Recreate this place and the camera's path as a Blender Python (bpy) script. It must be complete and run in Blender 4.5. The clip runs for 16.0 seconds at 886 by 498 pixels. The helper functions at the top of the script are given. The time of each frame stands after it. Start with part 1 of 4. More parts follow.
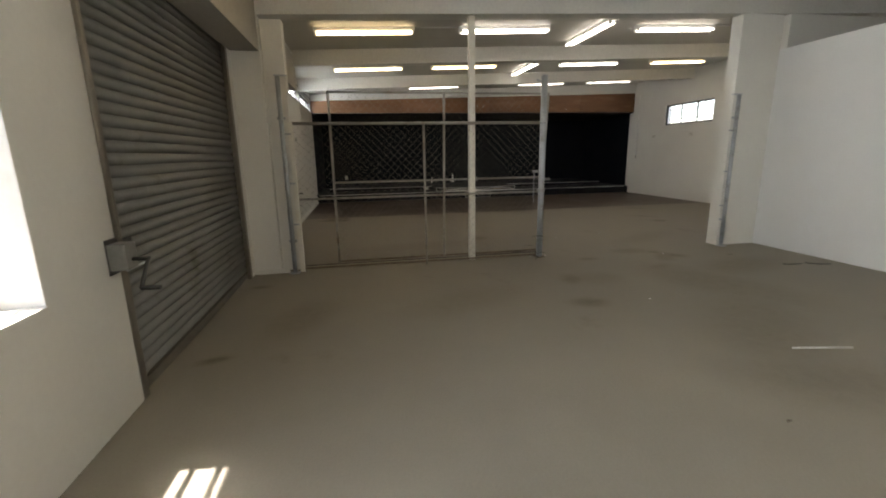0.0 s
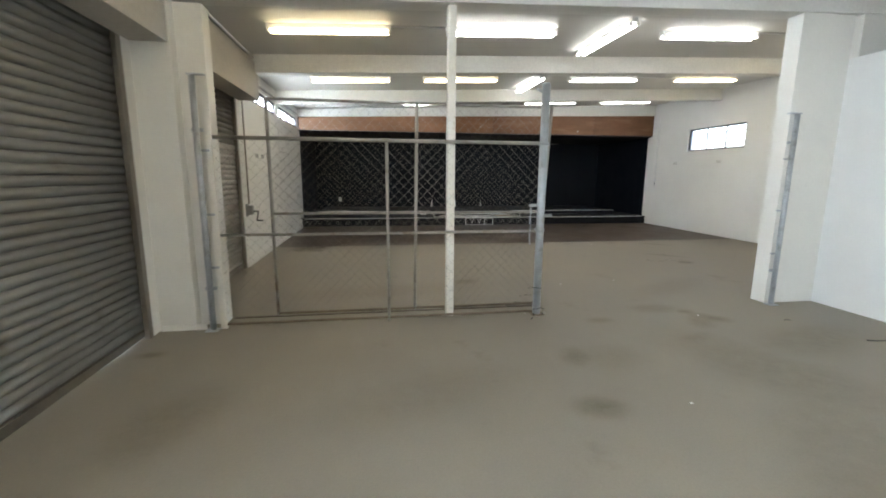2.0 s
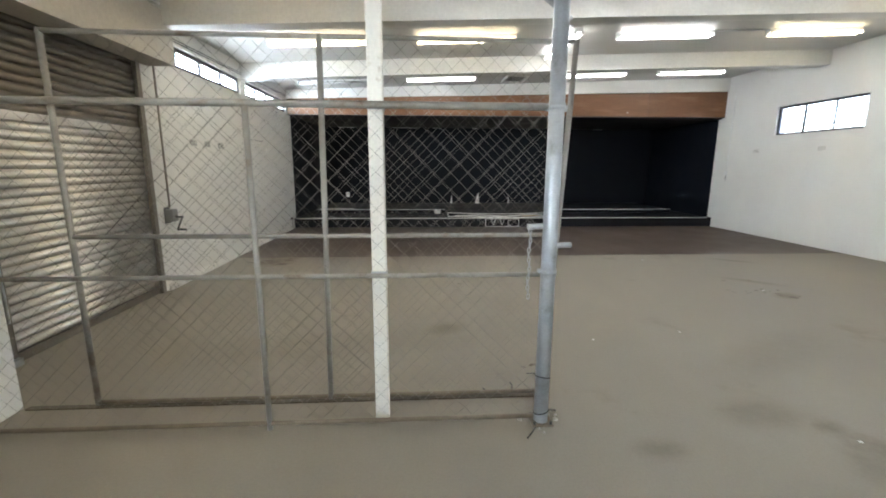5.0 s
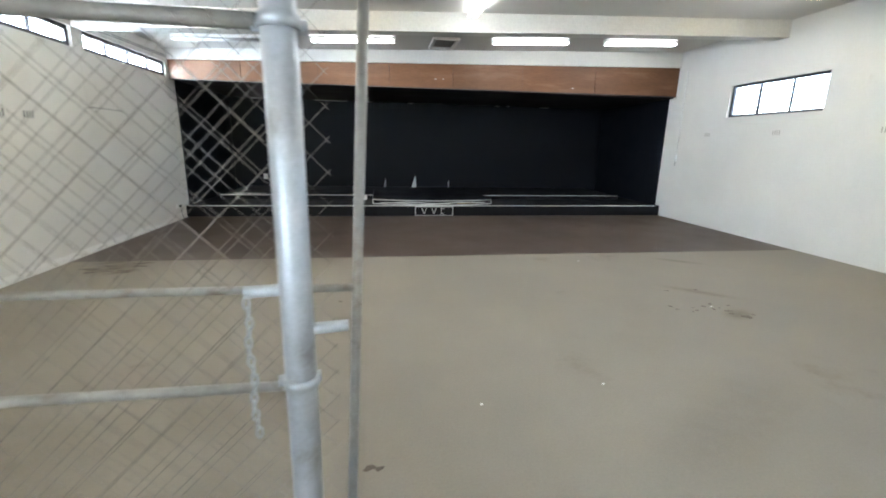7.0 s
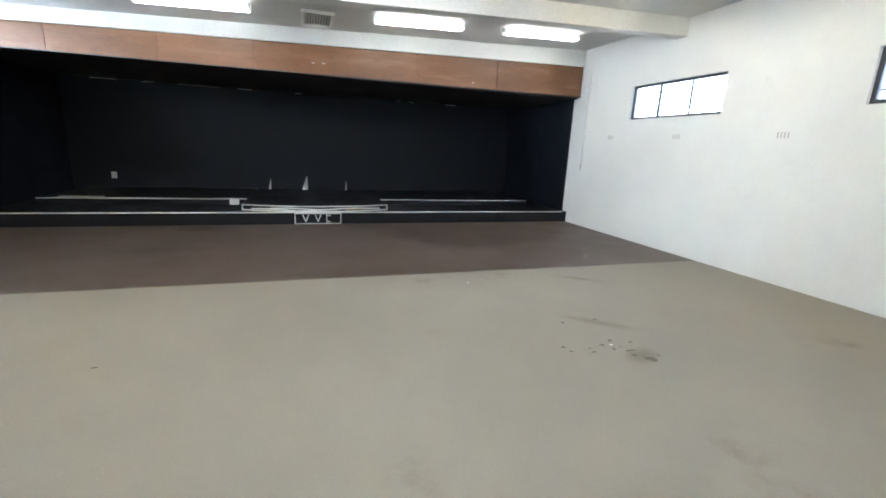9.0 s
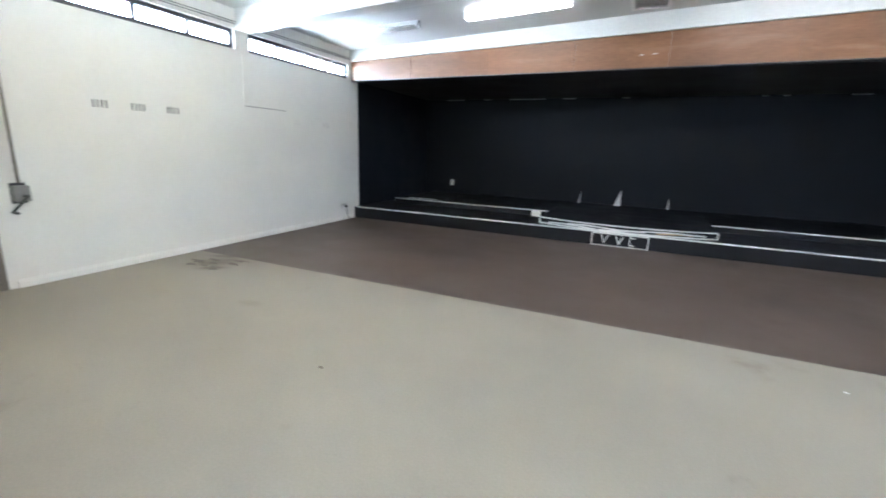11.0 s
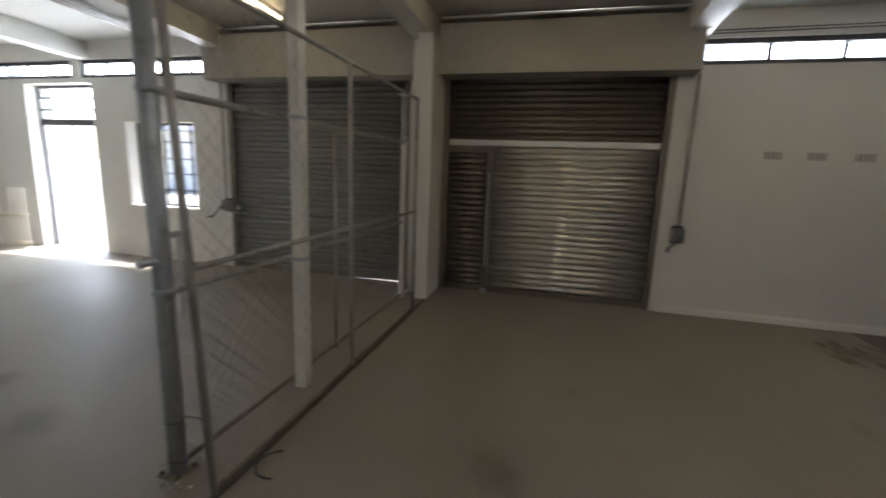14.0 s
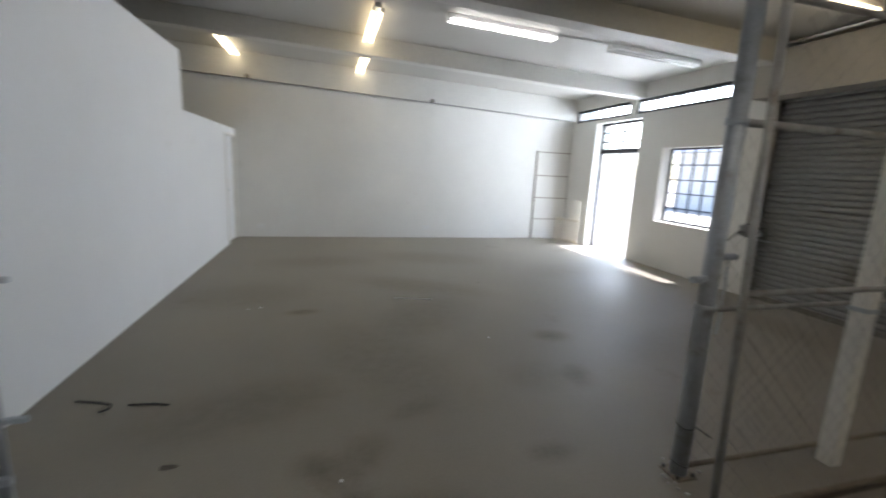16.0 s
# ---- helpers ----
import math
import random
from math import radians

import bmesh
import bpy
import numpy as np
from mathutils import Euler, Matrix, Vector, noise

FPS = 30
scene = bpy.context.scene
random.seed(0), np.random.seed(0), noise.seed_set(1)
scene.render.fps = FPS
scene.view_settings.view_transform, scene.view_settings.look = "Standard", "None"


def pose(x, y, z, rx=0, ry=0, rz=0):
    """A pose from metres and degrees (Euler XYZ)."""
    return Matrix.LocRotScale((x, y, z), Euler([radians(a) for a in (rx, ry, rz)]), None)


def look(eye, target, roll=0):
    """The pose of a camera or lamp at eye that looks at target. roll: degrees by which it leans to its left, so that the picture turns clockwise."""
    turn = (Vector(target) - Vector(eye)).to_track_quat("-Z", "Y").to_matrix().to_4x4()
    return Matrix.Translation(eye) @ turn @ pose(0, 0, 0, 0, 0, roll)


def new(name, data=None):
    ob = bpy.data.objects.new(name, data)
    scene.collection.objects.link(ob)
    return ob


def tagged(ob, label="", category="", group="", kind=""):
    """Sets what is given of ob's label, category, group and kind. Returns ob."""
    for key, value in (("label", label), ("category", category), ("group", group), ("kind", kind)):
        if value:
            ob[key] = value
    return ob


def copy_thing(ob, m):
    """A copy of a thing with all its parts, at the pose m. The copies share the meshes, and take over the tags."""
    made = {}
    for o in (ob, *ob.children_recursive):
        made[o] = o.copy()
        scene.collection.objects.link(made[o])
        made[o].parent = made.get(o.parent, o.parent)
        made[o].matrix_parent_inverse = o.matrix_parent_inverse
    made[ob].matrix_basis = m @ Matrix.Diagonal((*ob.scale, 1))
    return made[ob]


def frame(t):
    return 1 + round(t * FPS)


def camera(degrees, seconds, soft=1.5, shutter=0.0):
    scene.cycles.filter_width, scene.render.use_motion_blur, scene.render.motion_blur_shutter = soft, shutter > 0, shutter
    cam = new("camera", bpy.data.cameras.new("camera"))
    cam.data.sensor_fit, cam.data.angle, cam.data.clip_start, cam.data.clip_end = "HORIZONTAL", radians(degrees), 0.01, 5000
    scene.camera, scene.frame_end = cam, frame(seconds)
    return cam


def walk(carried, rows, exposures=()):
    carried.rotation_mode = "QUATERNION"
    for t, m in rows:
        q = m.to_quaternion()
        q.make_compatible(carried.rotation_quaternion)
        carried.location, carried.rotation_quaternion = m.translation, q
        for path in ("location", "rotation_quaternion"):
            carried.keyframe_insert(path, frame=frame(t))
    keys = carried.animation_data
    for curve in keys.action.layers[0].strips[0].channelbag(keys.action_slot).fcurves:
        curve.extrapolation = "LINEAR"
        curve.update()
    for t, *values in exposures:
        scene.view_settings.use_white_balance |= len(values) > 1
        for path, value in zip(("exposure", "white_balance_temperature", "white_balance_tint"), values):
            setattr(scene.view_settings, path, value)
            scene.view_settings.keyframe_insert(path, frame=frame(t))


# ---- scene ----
cam = camera(92.2, 16.0, soft=1.8, shutter=0.4)
# seconds, eye, target, lean
PATH = [
    (0, (2.1, 0.388, 1.459), (2.458, 2.308, 1.026), -1.0),
    (0.5, (2.252, 0.728, 1.503), (2.594, 2.655, 1.094), 0.7),
    (1, (2.413, 1.0, 1.516), (2.713, 2.939, 1.129), -0.6),
    (1.5, (2.612, 1.295, 1.534), (2.803, 3.253, 1.174), -0.9),
    (2, (2.795, 1.645, 1.521), (3.106, 3.591, 1.18), 0.4),
    (2.5, (2.957, 1.991, 1.526), (3.299, 3.931, 1.181), -0.3),
    (3, (3.157, 2.328, 1.528), (3.474, 4.274, 1.187), -0.5),
    (3.5, (3.311, 2.676, 1.515), (3.646, 4.619, 1.178), -0.3),
    (3.7, (3.374, 2.807, 1.524), (3.707, 4.751, 1.188), -0.2),
    (5.8, (4.143, 4.191, 1.541), (4.145, 6.149, 1.13), -0.4),
    (6, (4.246, 4.322, 1.541), (4.248, 6.278, 1.126), -0.7),
    (6.5, (4.529, 4.604, 1.529), (4.706, 6.546, 1.084), 0.9),
    (7, (4.773, 4.893, 1.591), (5.061, 6.814, 1.118), 1.2),
    (7.5, (5.068, 5.148, 1.579), (5.353, 7.069, 1.102), 0.8),
    (8, (5.351, 5.411, 1.575), (5.85, 7.288, 1.099), 2.0),
    (8.2, (5.44, 5.513, 1.576), (6.082, 7.35, 1.115), 2.6),
    (10.3, (6.139, 6.67, 1.529), (6.244, 8.612, 1.063), 2.6),
    (10.5, (6.171, 6.798, 1.522), (5.986, 8.733, 1.054), 1.9),
    (11, (6.173, 7.057, 1.482), (5.377, 8.835, 1.028), 2.0),
    (11.5, (6.102, 7.294, 1.48), (5.103, 8.966, 1.024), 2.4),
    (12, (5.966, 7.529, 1.487), (4.728, 9.052, 1.105), 2.7),
    (12.5, (5.931, 7.639, 1.504), (4.364, 8.834, 1.161), 1.0),
    (13, (5.954, 7.779, 1.528), (4.083, 8.424, 1.234), 1.1),
    (13.5, (6.016, 7.79, 1.543), (4.046, 7.855, 1.204), 2.0),
    (14, (6.091, 7.732, 1.554), (4.184, 7.247, 1.193), 2.2),
    (14.5, (6.185, 7.656, 1.581), (4.46, 6.716, 1.203), 2.0),
    (15, (6.268, 7.605, 1.574), (4.8, 6.301, 1.198), 1.6),
    (15.5, (6.339, 7.588, 1.556), (5.283, 5.925, 1.208), 2.3),
    (16, (6.394, 7.65, 1.573), (5.874, 5.755, 1.204), 2.8),
]
# seconds, stops, kelvin, tint
EXPOSURES = [(0.0, 2.25, 7200, 14), (0.5, 2.45, 7000, 12), (1.0, 3.35, 6600, 11), (1.5, 3.4, 6200, 10), (3.5, 3.5, 6500, 14), (6.0, 3.9, 5800, 10), (8.0, 4.1, 5850, 10), (10.5, 4.45, 5400, 10),
             (11.5, 4.5, 5450, 11), (12.5, 4.1, 5550, 11), (13.5, 3.57, 5700, 10), (14.0, 2.05, 6450, 15), (14.5, 2.38, 6500, 16), (15.0, 2.6, 6280, 14), (15.5, 2.38, 6100, 14), (16.0, 2.05, 6180, 15)]
TUBE = 2.2

# ---- the camera's walk ----
walk(cam, [(t, look(*p)) for t, *p in PATH], EXPOSURES)

# ---- light ----
world = bpy.data.worlds.new("sky")
scene.world = world
world.use_nodes = True
wn = world.node_tree
sky = wn.nodes.new("ShaderNodeTexSky")
sky.sky_type, sky.sun_disc = "NISHITA", False
SUN_WAY = Vector((0.45, -0.05, -0.83)).normalized()
sky.sun_elevation = math.asin(-SUN_WAY.z)
sky.sun_rotation = math.atan2(-SUN_WAY.x, -SUN_WAY.y)
wn.nodes["Background"].inputs[1].default_value = 0.15
wn.links.new(sky.outputs[0], wn.nodes["Background"].inputs[0])

sun = new("sun", bpy.data.lights.new("sun", "SUN"))
sun.data.energy, sun.data.angle, sun.data.color = 5.0, radians(0.53), (1.0, 0.97, 0.93)
sun.matrix_world = look((-6, 2, 9), Vector((-6, 2, 9)) + SUN_WAY)


def daylight(name, y0, y1, z0, z1, x, energy, way=1):
    """Sky light that comes in through an opening of a side wall."""
    lamp = bpy.data.lights.new(name, "AREA")
    lamp.shape, lamp.size, lamp.size_y, lamp.energy, lamp.color = "RECTANGLE", y1 - y0, z1 - z0, energy, (0.84, 0.93, 1.0)
    ob = new(name, lamp)
    c = Vector((x, (y0 + y1) / 2, (z0 + z1) / 2))
    ob.matrix_world = look(c, c + Vector((way, 0, -0.0001)))
    return ob


daylight("sky_light_entrance", -0.70, 0.5, 0.05, 2.68, 0.40, 29)
daylight("sky_light_clerestory_front", -1.25, 2.75, 2.79, 3.03, 0.42, 20)
daylight("sky_light_clerestory_rear", 9.2, 14.3, 2.79, 3.03, 0.42, 19)


# ---- materials ----
def material(name, base, rough=0.6, metal=0.0, var=0.12, scale=3.0, fine=60.0, bump=0.12, fine_var=0.06,
             dirt=None, dirt_at=0.62, dirt_scale=1.3, per_object=0.0, coat=0.0, stain=None, spec=0.5, stretch=(1, 1, 1), distance=0.004):
    """A painted, cast or metal surface: base colour with broad and fine variation, stains and fine relief."""
    m = bpy.data.materials.new(name)
    m.use_nodes = True
    nt = m.node_tree
    N, L = nt.nodes, nt.links
    b = N["Principled BSDF"]
    b.inputs["Metallic"].default_value = metal
    b.inputs["Specular IOR Level"].default_value = spec
    b.inputs["Coat Weight"].default_value = coat
    tc = N.new("ShaderNodeTexCoord")
    geo = N.new("ShaderNodeNewGeometry")
    mp = N.new("ShaderNodeMapping")
    mp.inputs["Scale"].default_value = stretch
    L.new(geo.outputs["Position"], mp.inputs["Vector"])

    def tex(s, detail=4.0, roughness=0.6):
        n = N.new("ShaderNodeTexNoise")
        n.inputs["Scale"].default_value, n.inputs["Detail"].default_value, n.inputs["Roughness"].default_value = s, detail, roughness
        L.new(mp.outputs[0], n.inputs["Vector"])
        return n.outputs["Fac"]

    def ramp(sock, a, c):
        r = N.new("ShaderNodeMapRange")
        r.inputs["From Min"].default_value, r.inputs["From Max"].default_value = 0.3, 0.7
        r.inputs["To Min"].default_value, r.inputs["To Max"].default_value = a, c
        L.new(sock, r.inputs["Value"])
        return r.outputs[0]

    def mul(a, c):
        n = N.new("ShaderNodeMath")
        n.operation = "MULTIPLY"
        L.new(a, n.inputs[0])
        L.new(c, n.inputs[1])
        return n.outputs[0]

    broad, grain = tex(scale), tex(fine, 3.0)
    f = mul(ramp(broad, 1 - var, 1 + var), ramp(grain, 1 - fine_var, 1 + fine_var))
    if per_object:
        oi = N.new("ShaderNodeObjectInfo")
        r = N.new("ShaderNodeMapRange")
        r.inputs["To Min"].default_value, r.inputs["To Max"].default_value = 1 - per_object, 1 + per_object
        L.new(oi.outputs["Random"], r.inputs["Value"])
        f = mul(f, r.outputs[0])
    rgb = N.new("ShaderNodeRGB")
    rgb.outputs[0].default_value = (*base, 1)
    sc = N.new("ShaderNodeVectorMath")
    sc.operation = "SCALE"
    L.new(rgb.outputs[0], sc.inputs[0])
    L.new(f, sc.inputs["Scale"])
    col = sc.outputs[0]
    if dirt:
        st = tex(dirt_scale, 6.0, 0.65)
        r = N.new("ShaderNodeMapRange")
        r.interpolation_type = "SMOOTHSTEP"
        r.inputs["From Min"].default_value, r.inputs["From Max"].default_value = dirt_at - 0.08, dirt_at + 0.12
        L.new(st, r.inputs["Value"])
        mx = N.new("ShaderNodeMix")
        mx.data_type = "RGBA"
        L.new(r.outputs[0], mx.inputs[0])
        L.new(col, mx.inputs[6])
        mx.inputs[7].default_value = (*dirt, 1)
        col = mx.outputs[2]
    if stain:
        at = N.new("ShaderNodeAttribute")
        at.attribute_name = "stain"
        r = N.new("ShaderNodeMapRange")
        r.inputs["From Min"].default_value, r.inputs["From Max"].default_value = 0.3, 0.75
        r.inputs["To Min"].default_value, r.inputs["To Max"].default_value = 0.55, 1.15
        L.new(tex(9.0, 5.0, 0.7), r.inputs["Value"])
        mx = N.new("ShaderNodeMix")
        mx.data_type = "RGBA"
        L.new(mul(at.outputs["Fac"], r.outputs[0]), mx.inputs[0])
        L.new(col, mx.inputs[6])
        mx.inputs[7].default_value = (*stain, 1)
        col = mx.outputs[2]
    L.new(col, b.inputs["Base Color"])
    L.new(ramp(broad, max(0.02, rough - 0.08), min(1, rough + 0.08)), b.inputs["Roughness"])
    if bump:
        bp = N.new("ShaderNodeBump")
        bp.inputs["Strength"].default_value, bp.inputs["Distance"].default_value = bump, distance
        L.new(grain, bp.inputs["Height"])
        L.new(bp.outputs[0], b.inputs["Normal"])
    return m


def glow(name, colour, strength):
    m = bpy.data.materials.new(name)
    m.use_nodes = True
    b = m.node_tree.nodes["Principled BSDF"]
    b.inputs["Base Color"].default_value = (0.8, 0.8, 0.8, 1)
    b.inputs["Emission Color"].default_value = (*colour, 1)
    b.inputs["Emission Strength"].default_value = strength
    return m


def glass(name):
    m = bpy.data.materials.new(name)
    m.use_nodes = True
    b = m.node_tree.nodes["Principled BSDF"]
    b.inputs["Transmission Weight"].default_value = 1.0
    b.inputs["Roughness"].default_value = 0.02
    b.inputs["IOR"].default_value = 1.05
    b.inputs["Base Color"].default_value = (0.96, 0.98, 0.98, 1)
    return m


M_WALL = material("white_wall_paint", (0.70, 0.69, 0.65), 0.55, var=0.04, scale=0.9, fine=35, bump=0.25, fine_var=0.02, dirt=(0.55, 0.52, 0.46), dirt_at=0.72, dirt_scale=1.7)
M_BOARD = material("white_partition_paint", (0.74, 0.74, 0.73), 0.5, var=0.03, scale=0.7, fine=45, bump=0.12, fine_var=0.015, dirt=(0.6, 0.59, 0.56), dirt_at=0.74)
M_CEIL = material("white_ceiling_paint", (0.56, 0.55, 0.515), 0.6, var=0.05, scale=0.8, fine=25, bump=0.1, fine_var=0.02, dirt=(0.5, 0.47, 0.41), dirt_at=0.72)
M_BEAM = material("white_beam_paint", (0.64, 0.63, 0.59), 0.55, var=0.04, scale=1.2, fine=30, bump=0.2, dirt=(0.55, 0.53, 0.48), dirt_at=0.74)
M_HEADER = material("grey_header_plaster", (0.42, 0.40, 0.36), 0.65, var=0.08, scale=1.5, fine=30, bump=0.2, dirt=(0.3, 0.27, 0.22), dirt_at=0.68)
M_FLOOR = material("painted_concrete_floor", (0.262, 0.238, 0.197), 0.60, spec=0.4, stain=(0.095, 0.078, 0.047), var=0.11, scale=0.55, fine=70, bump=0.08, fine_var=0.05, dirt=(0.17, 0.145, 0.115), dirt_at=0.68, dirt_scale=0.9)
M_RED = material("brown_painted_floor", (0.088, 0.065, 0.051), 0.48, stain=(0.05, 0.038, 0.032), var=0.12, scale=0.8, fine=60, bump=0.1, dirt=(0.075, 0.052, 0.042), dirt_at=0.62)
M_BLACK = material("black_wall_paint", (0.0052, 0.0068, 0.0112), 0.6, spec=0.2, var=0.15, scale=1.5, fine=40, bump=0.15)
M_SOFFIT = material("dark_brown_soffit_board", (0.026, 0.022, 0.019), 0.65, spec=0.3, var=0.2, scale=1.2, fine=40, bump=0.15)
M_TIER = material("black_platform_paint", (0.0075, 0.0078, 0.011), 0.55, spec=0.25, var=0.2, scale=2, fine=50, bump=0.15)
M_WOOD = material("varnished_brown_fascia", (0.185, 0.090, 0.043), 0.46, per_object=0.25, dirt=(0.24, 0.15, 0.095), dirt_at=0.6, dirt_scale=1.1, var=0.24, scale=1.1, fine=28, bump=0.1, fine_var=0.12, stretch=(0.35, 1, 2.2), spec=0.35)
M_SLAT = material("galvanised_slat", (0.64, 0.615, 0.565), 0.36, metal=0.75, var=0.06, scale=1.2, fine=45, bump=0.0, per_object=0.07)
M_SLAT_GREY = material("grey_painted_slat", (0.215, 0.215, 0.205), 0.5, metal=0.25, var=0.1, scale=2, fine=45, bump=0.06, per_object=0.06, dirt=(0.14, 0.125, 0.105), dirt_at=0.64, dirt_scale=2.0)
# dull steel parts, and upper galvanised slats with their shade put into the colour
M_SLAT_DULL_SHADE = material("dull_and_shaded_slat", (0.20, 0.18, 0.15), 0.42, metal=0.5, var=0.12, scale=2, fine=45, bump=0.06, per_object=0.08)
M_GALV = material("galvanised_pipe", (0.43, 0.46, 0.49), 0.42, metal=0.5, var=0.12, scale=9, fine=80, bump=0.08, dirt=(0.3, 0.3, 0.29), dirt_at=0.6, dirt_scale=6)
M_RAIL = material("weathered_rail_pipe", (0.34, 0.33, 0.305), 0.5, metal=0.3, var=0.18, scale=7, fine=70, bump=0.1, dirt=(0.2, 0.155, 0.115), dirt_at=0.6, dirt_scale=5)
M_WIRE = material("galvanised_wire", (0.30, 0.285, 0.26), 0.45, metal=0.7, var=0.2, scale=8, fine=60, bump=0)
M_WHITE_STEEL = material("white_painted_steel", (0.70, 0.68, 0.62), 0.45, var=0.06, scale=4, fine=50, bump=0.1, dirt=(0.35, 0.28, 0.2), dirt_at=0.7, dirt_scale=7)
M_PICKET = material("cream_painted_steel", (0.46, 0.42, 0.34), 0.5, var=0.1, scale=5, fine=50, bump=0.1)
M_DARK_STEEL = material("dark_steel_frame", (0.055, 0.055, 0.06), 0.5, metal=0.3, var=0.15, scale=6, fine=60, bump=0.1)
M_IRON = material("dark_grey_iron", (0.075, 0.078, 0.075), 0.5, metal=0.5, var=0.2, scale=8, fine=60, bump=0.1)
M_PLASTIC = material("white_plastic", (0.72, 0.72, 0.7), 0.4, var=0.03, scale=8, fine=80, bump=0)
M_NOSING = material("worn_white_paint_edge", (0.70, 0.70, 0.68), 0.5, var=0.12, scale=5, fine=40, bump=0.1, dirt=(0.25, 0.25, 0.25), dirt_at=0.68, dirt_scale=4)
M_RUST = material("dull_rusty_pipe", (0.20, 0.165, 0.125), 0.6, metal=0.3, var=0.25, scale=9, fine=60, bump=0.15)
M_OCHRE = material("bare_timber_edge", (0.45, 0.34, 0.2), 0.6, var=0.2, scale=6, fine=50, bump=0.1)
M_SHELF_EDGE = material("brown_shelf_edge", (0.20, 0.145, 0.09), 0.6, var=0.2, scale=6, fine=50, bump=0.1)
M_STAIN = material("dried_oil_stain", (0.085, 0.065, 0.045), 0.5, var=0.3, scale=7, fine=50, bump=0.1)
M_YARD = material("pale_yard_paving", (0.42, 0.40, 0.36), 0.8, var=0.12, scale=0.8, fine=20, bump=0.3)
M_HOUSE = material("pale_house_render", (0.66, 0.64, 0.60), 0.8, var=0.1, scale=0.6, fine=20, bump=0.2)
M_FACADE = material("pale_facade_render", (0.55, 0.53, 0.49), 0.8, var=0.08, scale=0.6, fine=20, bump=0.2)
M_HILL = material("hazy_hill_scrub", (0.10, 0.125, 0.14), 0.9, var=0.25, scale=0.02, fine=0.3, bump=0)
M_ROOF = material("sheet_metal_roof", (0.32, 0.33, 0.34), 0.45, metal=0.5, var=0.1, scale=1, fine=20, bump=0.1)
M_GLASS = glass("window_glass")
M_TUBE_WARM = glow("warm_fluorescent_tube", (1.0, 0.80, 0.47), TUBE)
M_TUBE_COOL = glow("cool_fluorescent_tube", (1.0, 0.97, 0.90), TUBE)
M_TUBE_OFF = material("unlit_fluorescent_tube", (0.72, 0.72, 0.7), 0.25, var=0.02, bump=0)


# ---- mesh helpers ----
def box(bm, x0, y0, z0, x1, y1, z1, bevel=0.0):
    vs = [bm.verts.new((x, y, z)) for x in (x0, x1) for y in (y0, y1) for z in (z0, z1)]
    fs = [bm.faces.new([vs[i] for i in q]) for q in ((0, 1, 3, 2), (4, 6, 7, 5), (0, 4, 5, 1), (2, 3, 7, 6), (0, 2, 6, 4), (1, 5, 7, 3))]
    if bevel:
        es = {e for f in fs for e in f.edges}
        bmesh.ops.bevel(bm, geom=list(es), offset=bevel, segments=2, affect="EDGES", profile=0.6)
    return bm


def rod(bm, p, q, r, n=10, r2=None):
    """A round bar from p to q."""
    p, q = Vector(p), Vector(q)
    m = Matrix.Translation((p + q) / 2) @ (q - p).to_track_quat("Z", "Y").to_matrix().to_4x4()
    bmesh.ops.create_cone(bm, cap_ends=True, segments=n, radius1=r, radius2=r if r2 is None else r2, depth=(q - p).length, matrix=m)
    return bm


def extrude_profile(bm, pts, axis, a, b):
    """A closed outline of (u, z) swept along axis 'x' or 'y' from a to b; u is the other level axis."""
    at = (lambda u, z, s: (s, u, z)) if axis == "x" else (lambda u, z, s: (u, s, z))
    A = [bm.verts.new(at(u, z, a)) for u, z in pts]
    B = [bm.verts.new(at(u, z, b)) for u, z in pts]
    n = len(pts)
    for i in range(n):
        bm.faces.new((A[i], A[(i + 1) % n], B[(i + 1) % n], B[i]))
    bm.faces.new(A[::-1])
    bm.faces.new(B)
    return bm


def mesh_of(name, bm, mat, smooth=False):
    bmesh.ops.recalc_face_normals(bm, faces=bm.faces)
    me = bpy.data.meshes.new(name)
    bm.to_mesh(me)
    bm.free()
    me.materials.append(mat)
    if smooth:
        me.polygons.foreach_set("use_smooth", [len(p.vertices) == 4 for p in me.polygons])
    return me


def part(name, bm, mat, parent=None, label="", smooth=False):
    ob = new(name, mesh_of(name, bm, mat, smooth))
    ob.parent = parent
    if label:
        ob["label"] = label
    return ob


def shared(name, me, parent, at=(0, 0, 0), rz=0.0):
    ob = new(name, me)
    ob.parent = parent
    ob.matrix_basis = pose(*at, 0, 0, rz)
    return ob


def thing(name, at, label, category, group=""):
    ob = new(name)
    ob.empty_display_size = 0.1
    ob.matrix_basis = pose(*at) if not isinstance(at, Matrix) else at
    return tagged(ob, label, category, group)


def structure(name, bm, mat, label, category):
    return tagged(part(name, bm, mat), label, category, kind="structure")


B = bmesh.new

# ---- plan ----
XL, XR, YB, YF, YS, YE = 0.70, 11.64, -1.84, 6.0, 14.57, 17.9   # left and right walls, back wall, fence line, stage front, stage back
T = 0.23                                                        # wall thickness
XO = XL - T


def ceil_z(x):
    return 3.31 + 0.04 * (x - XL)


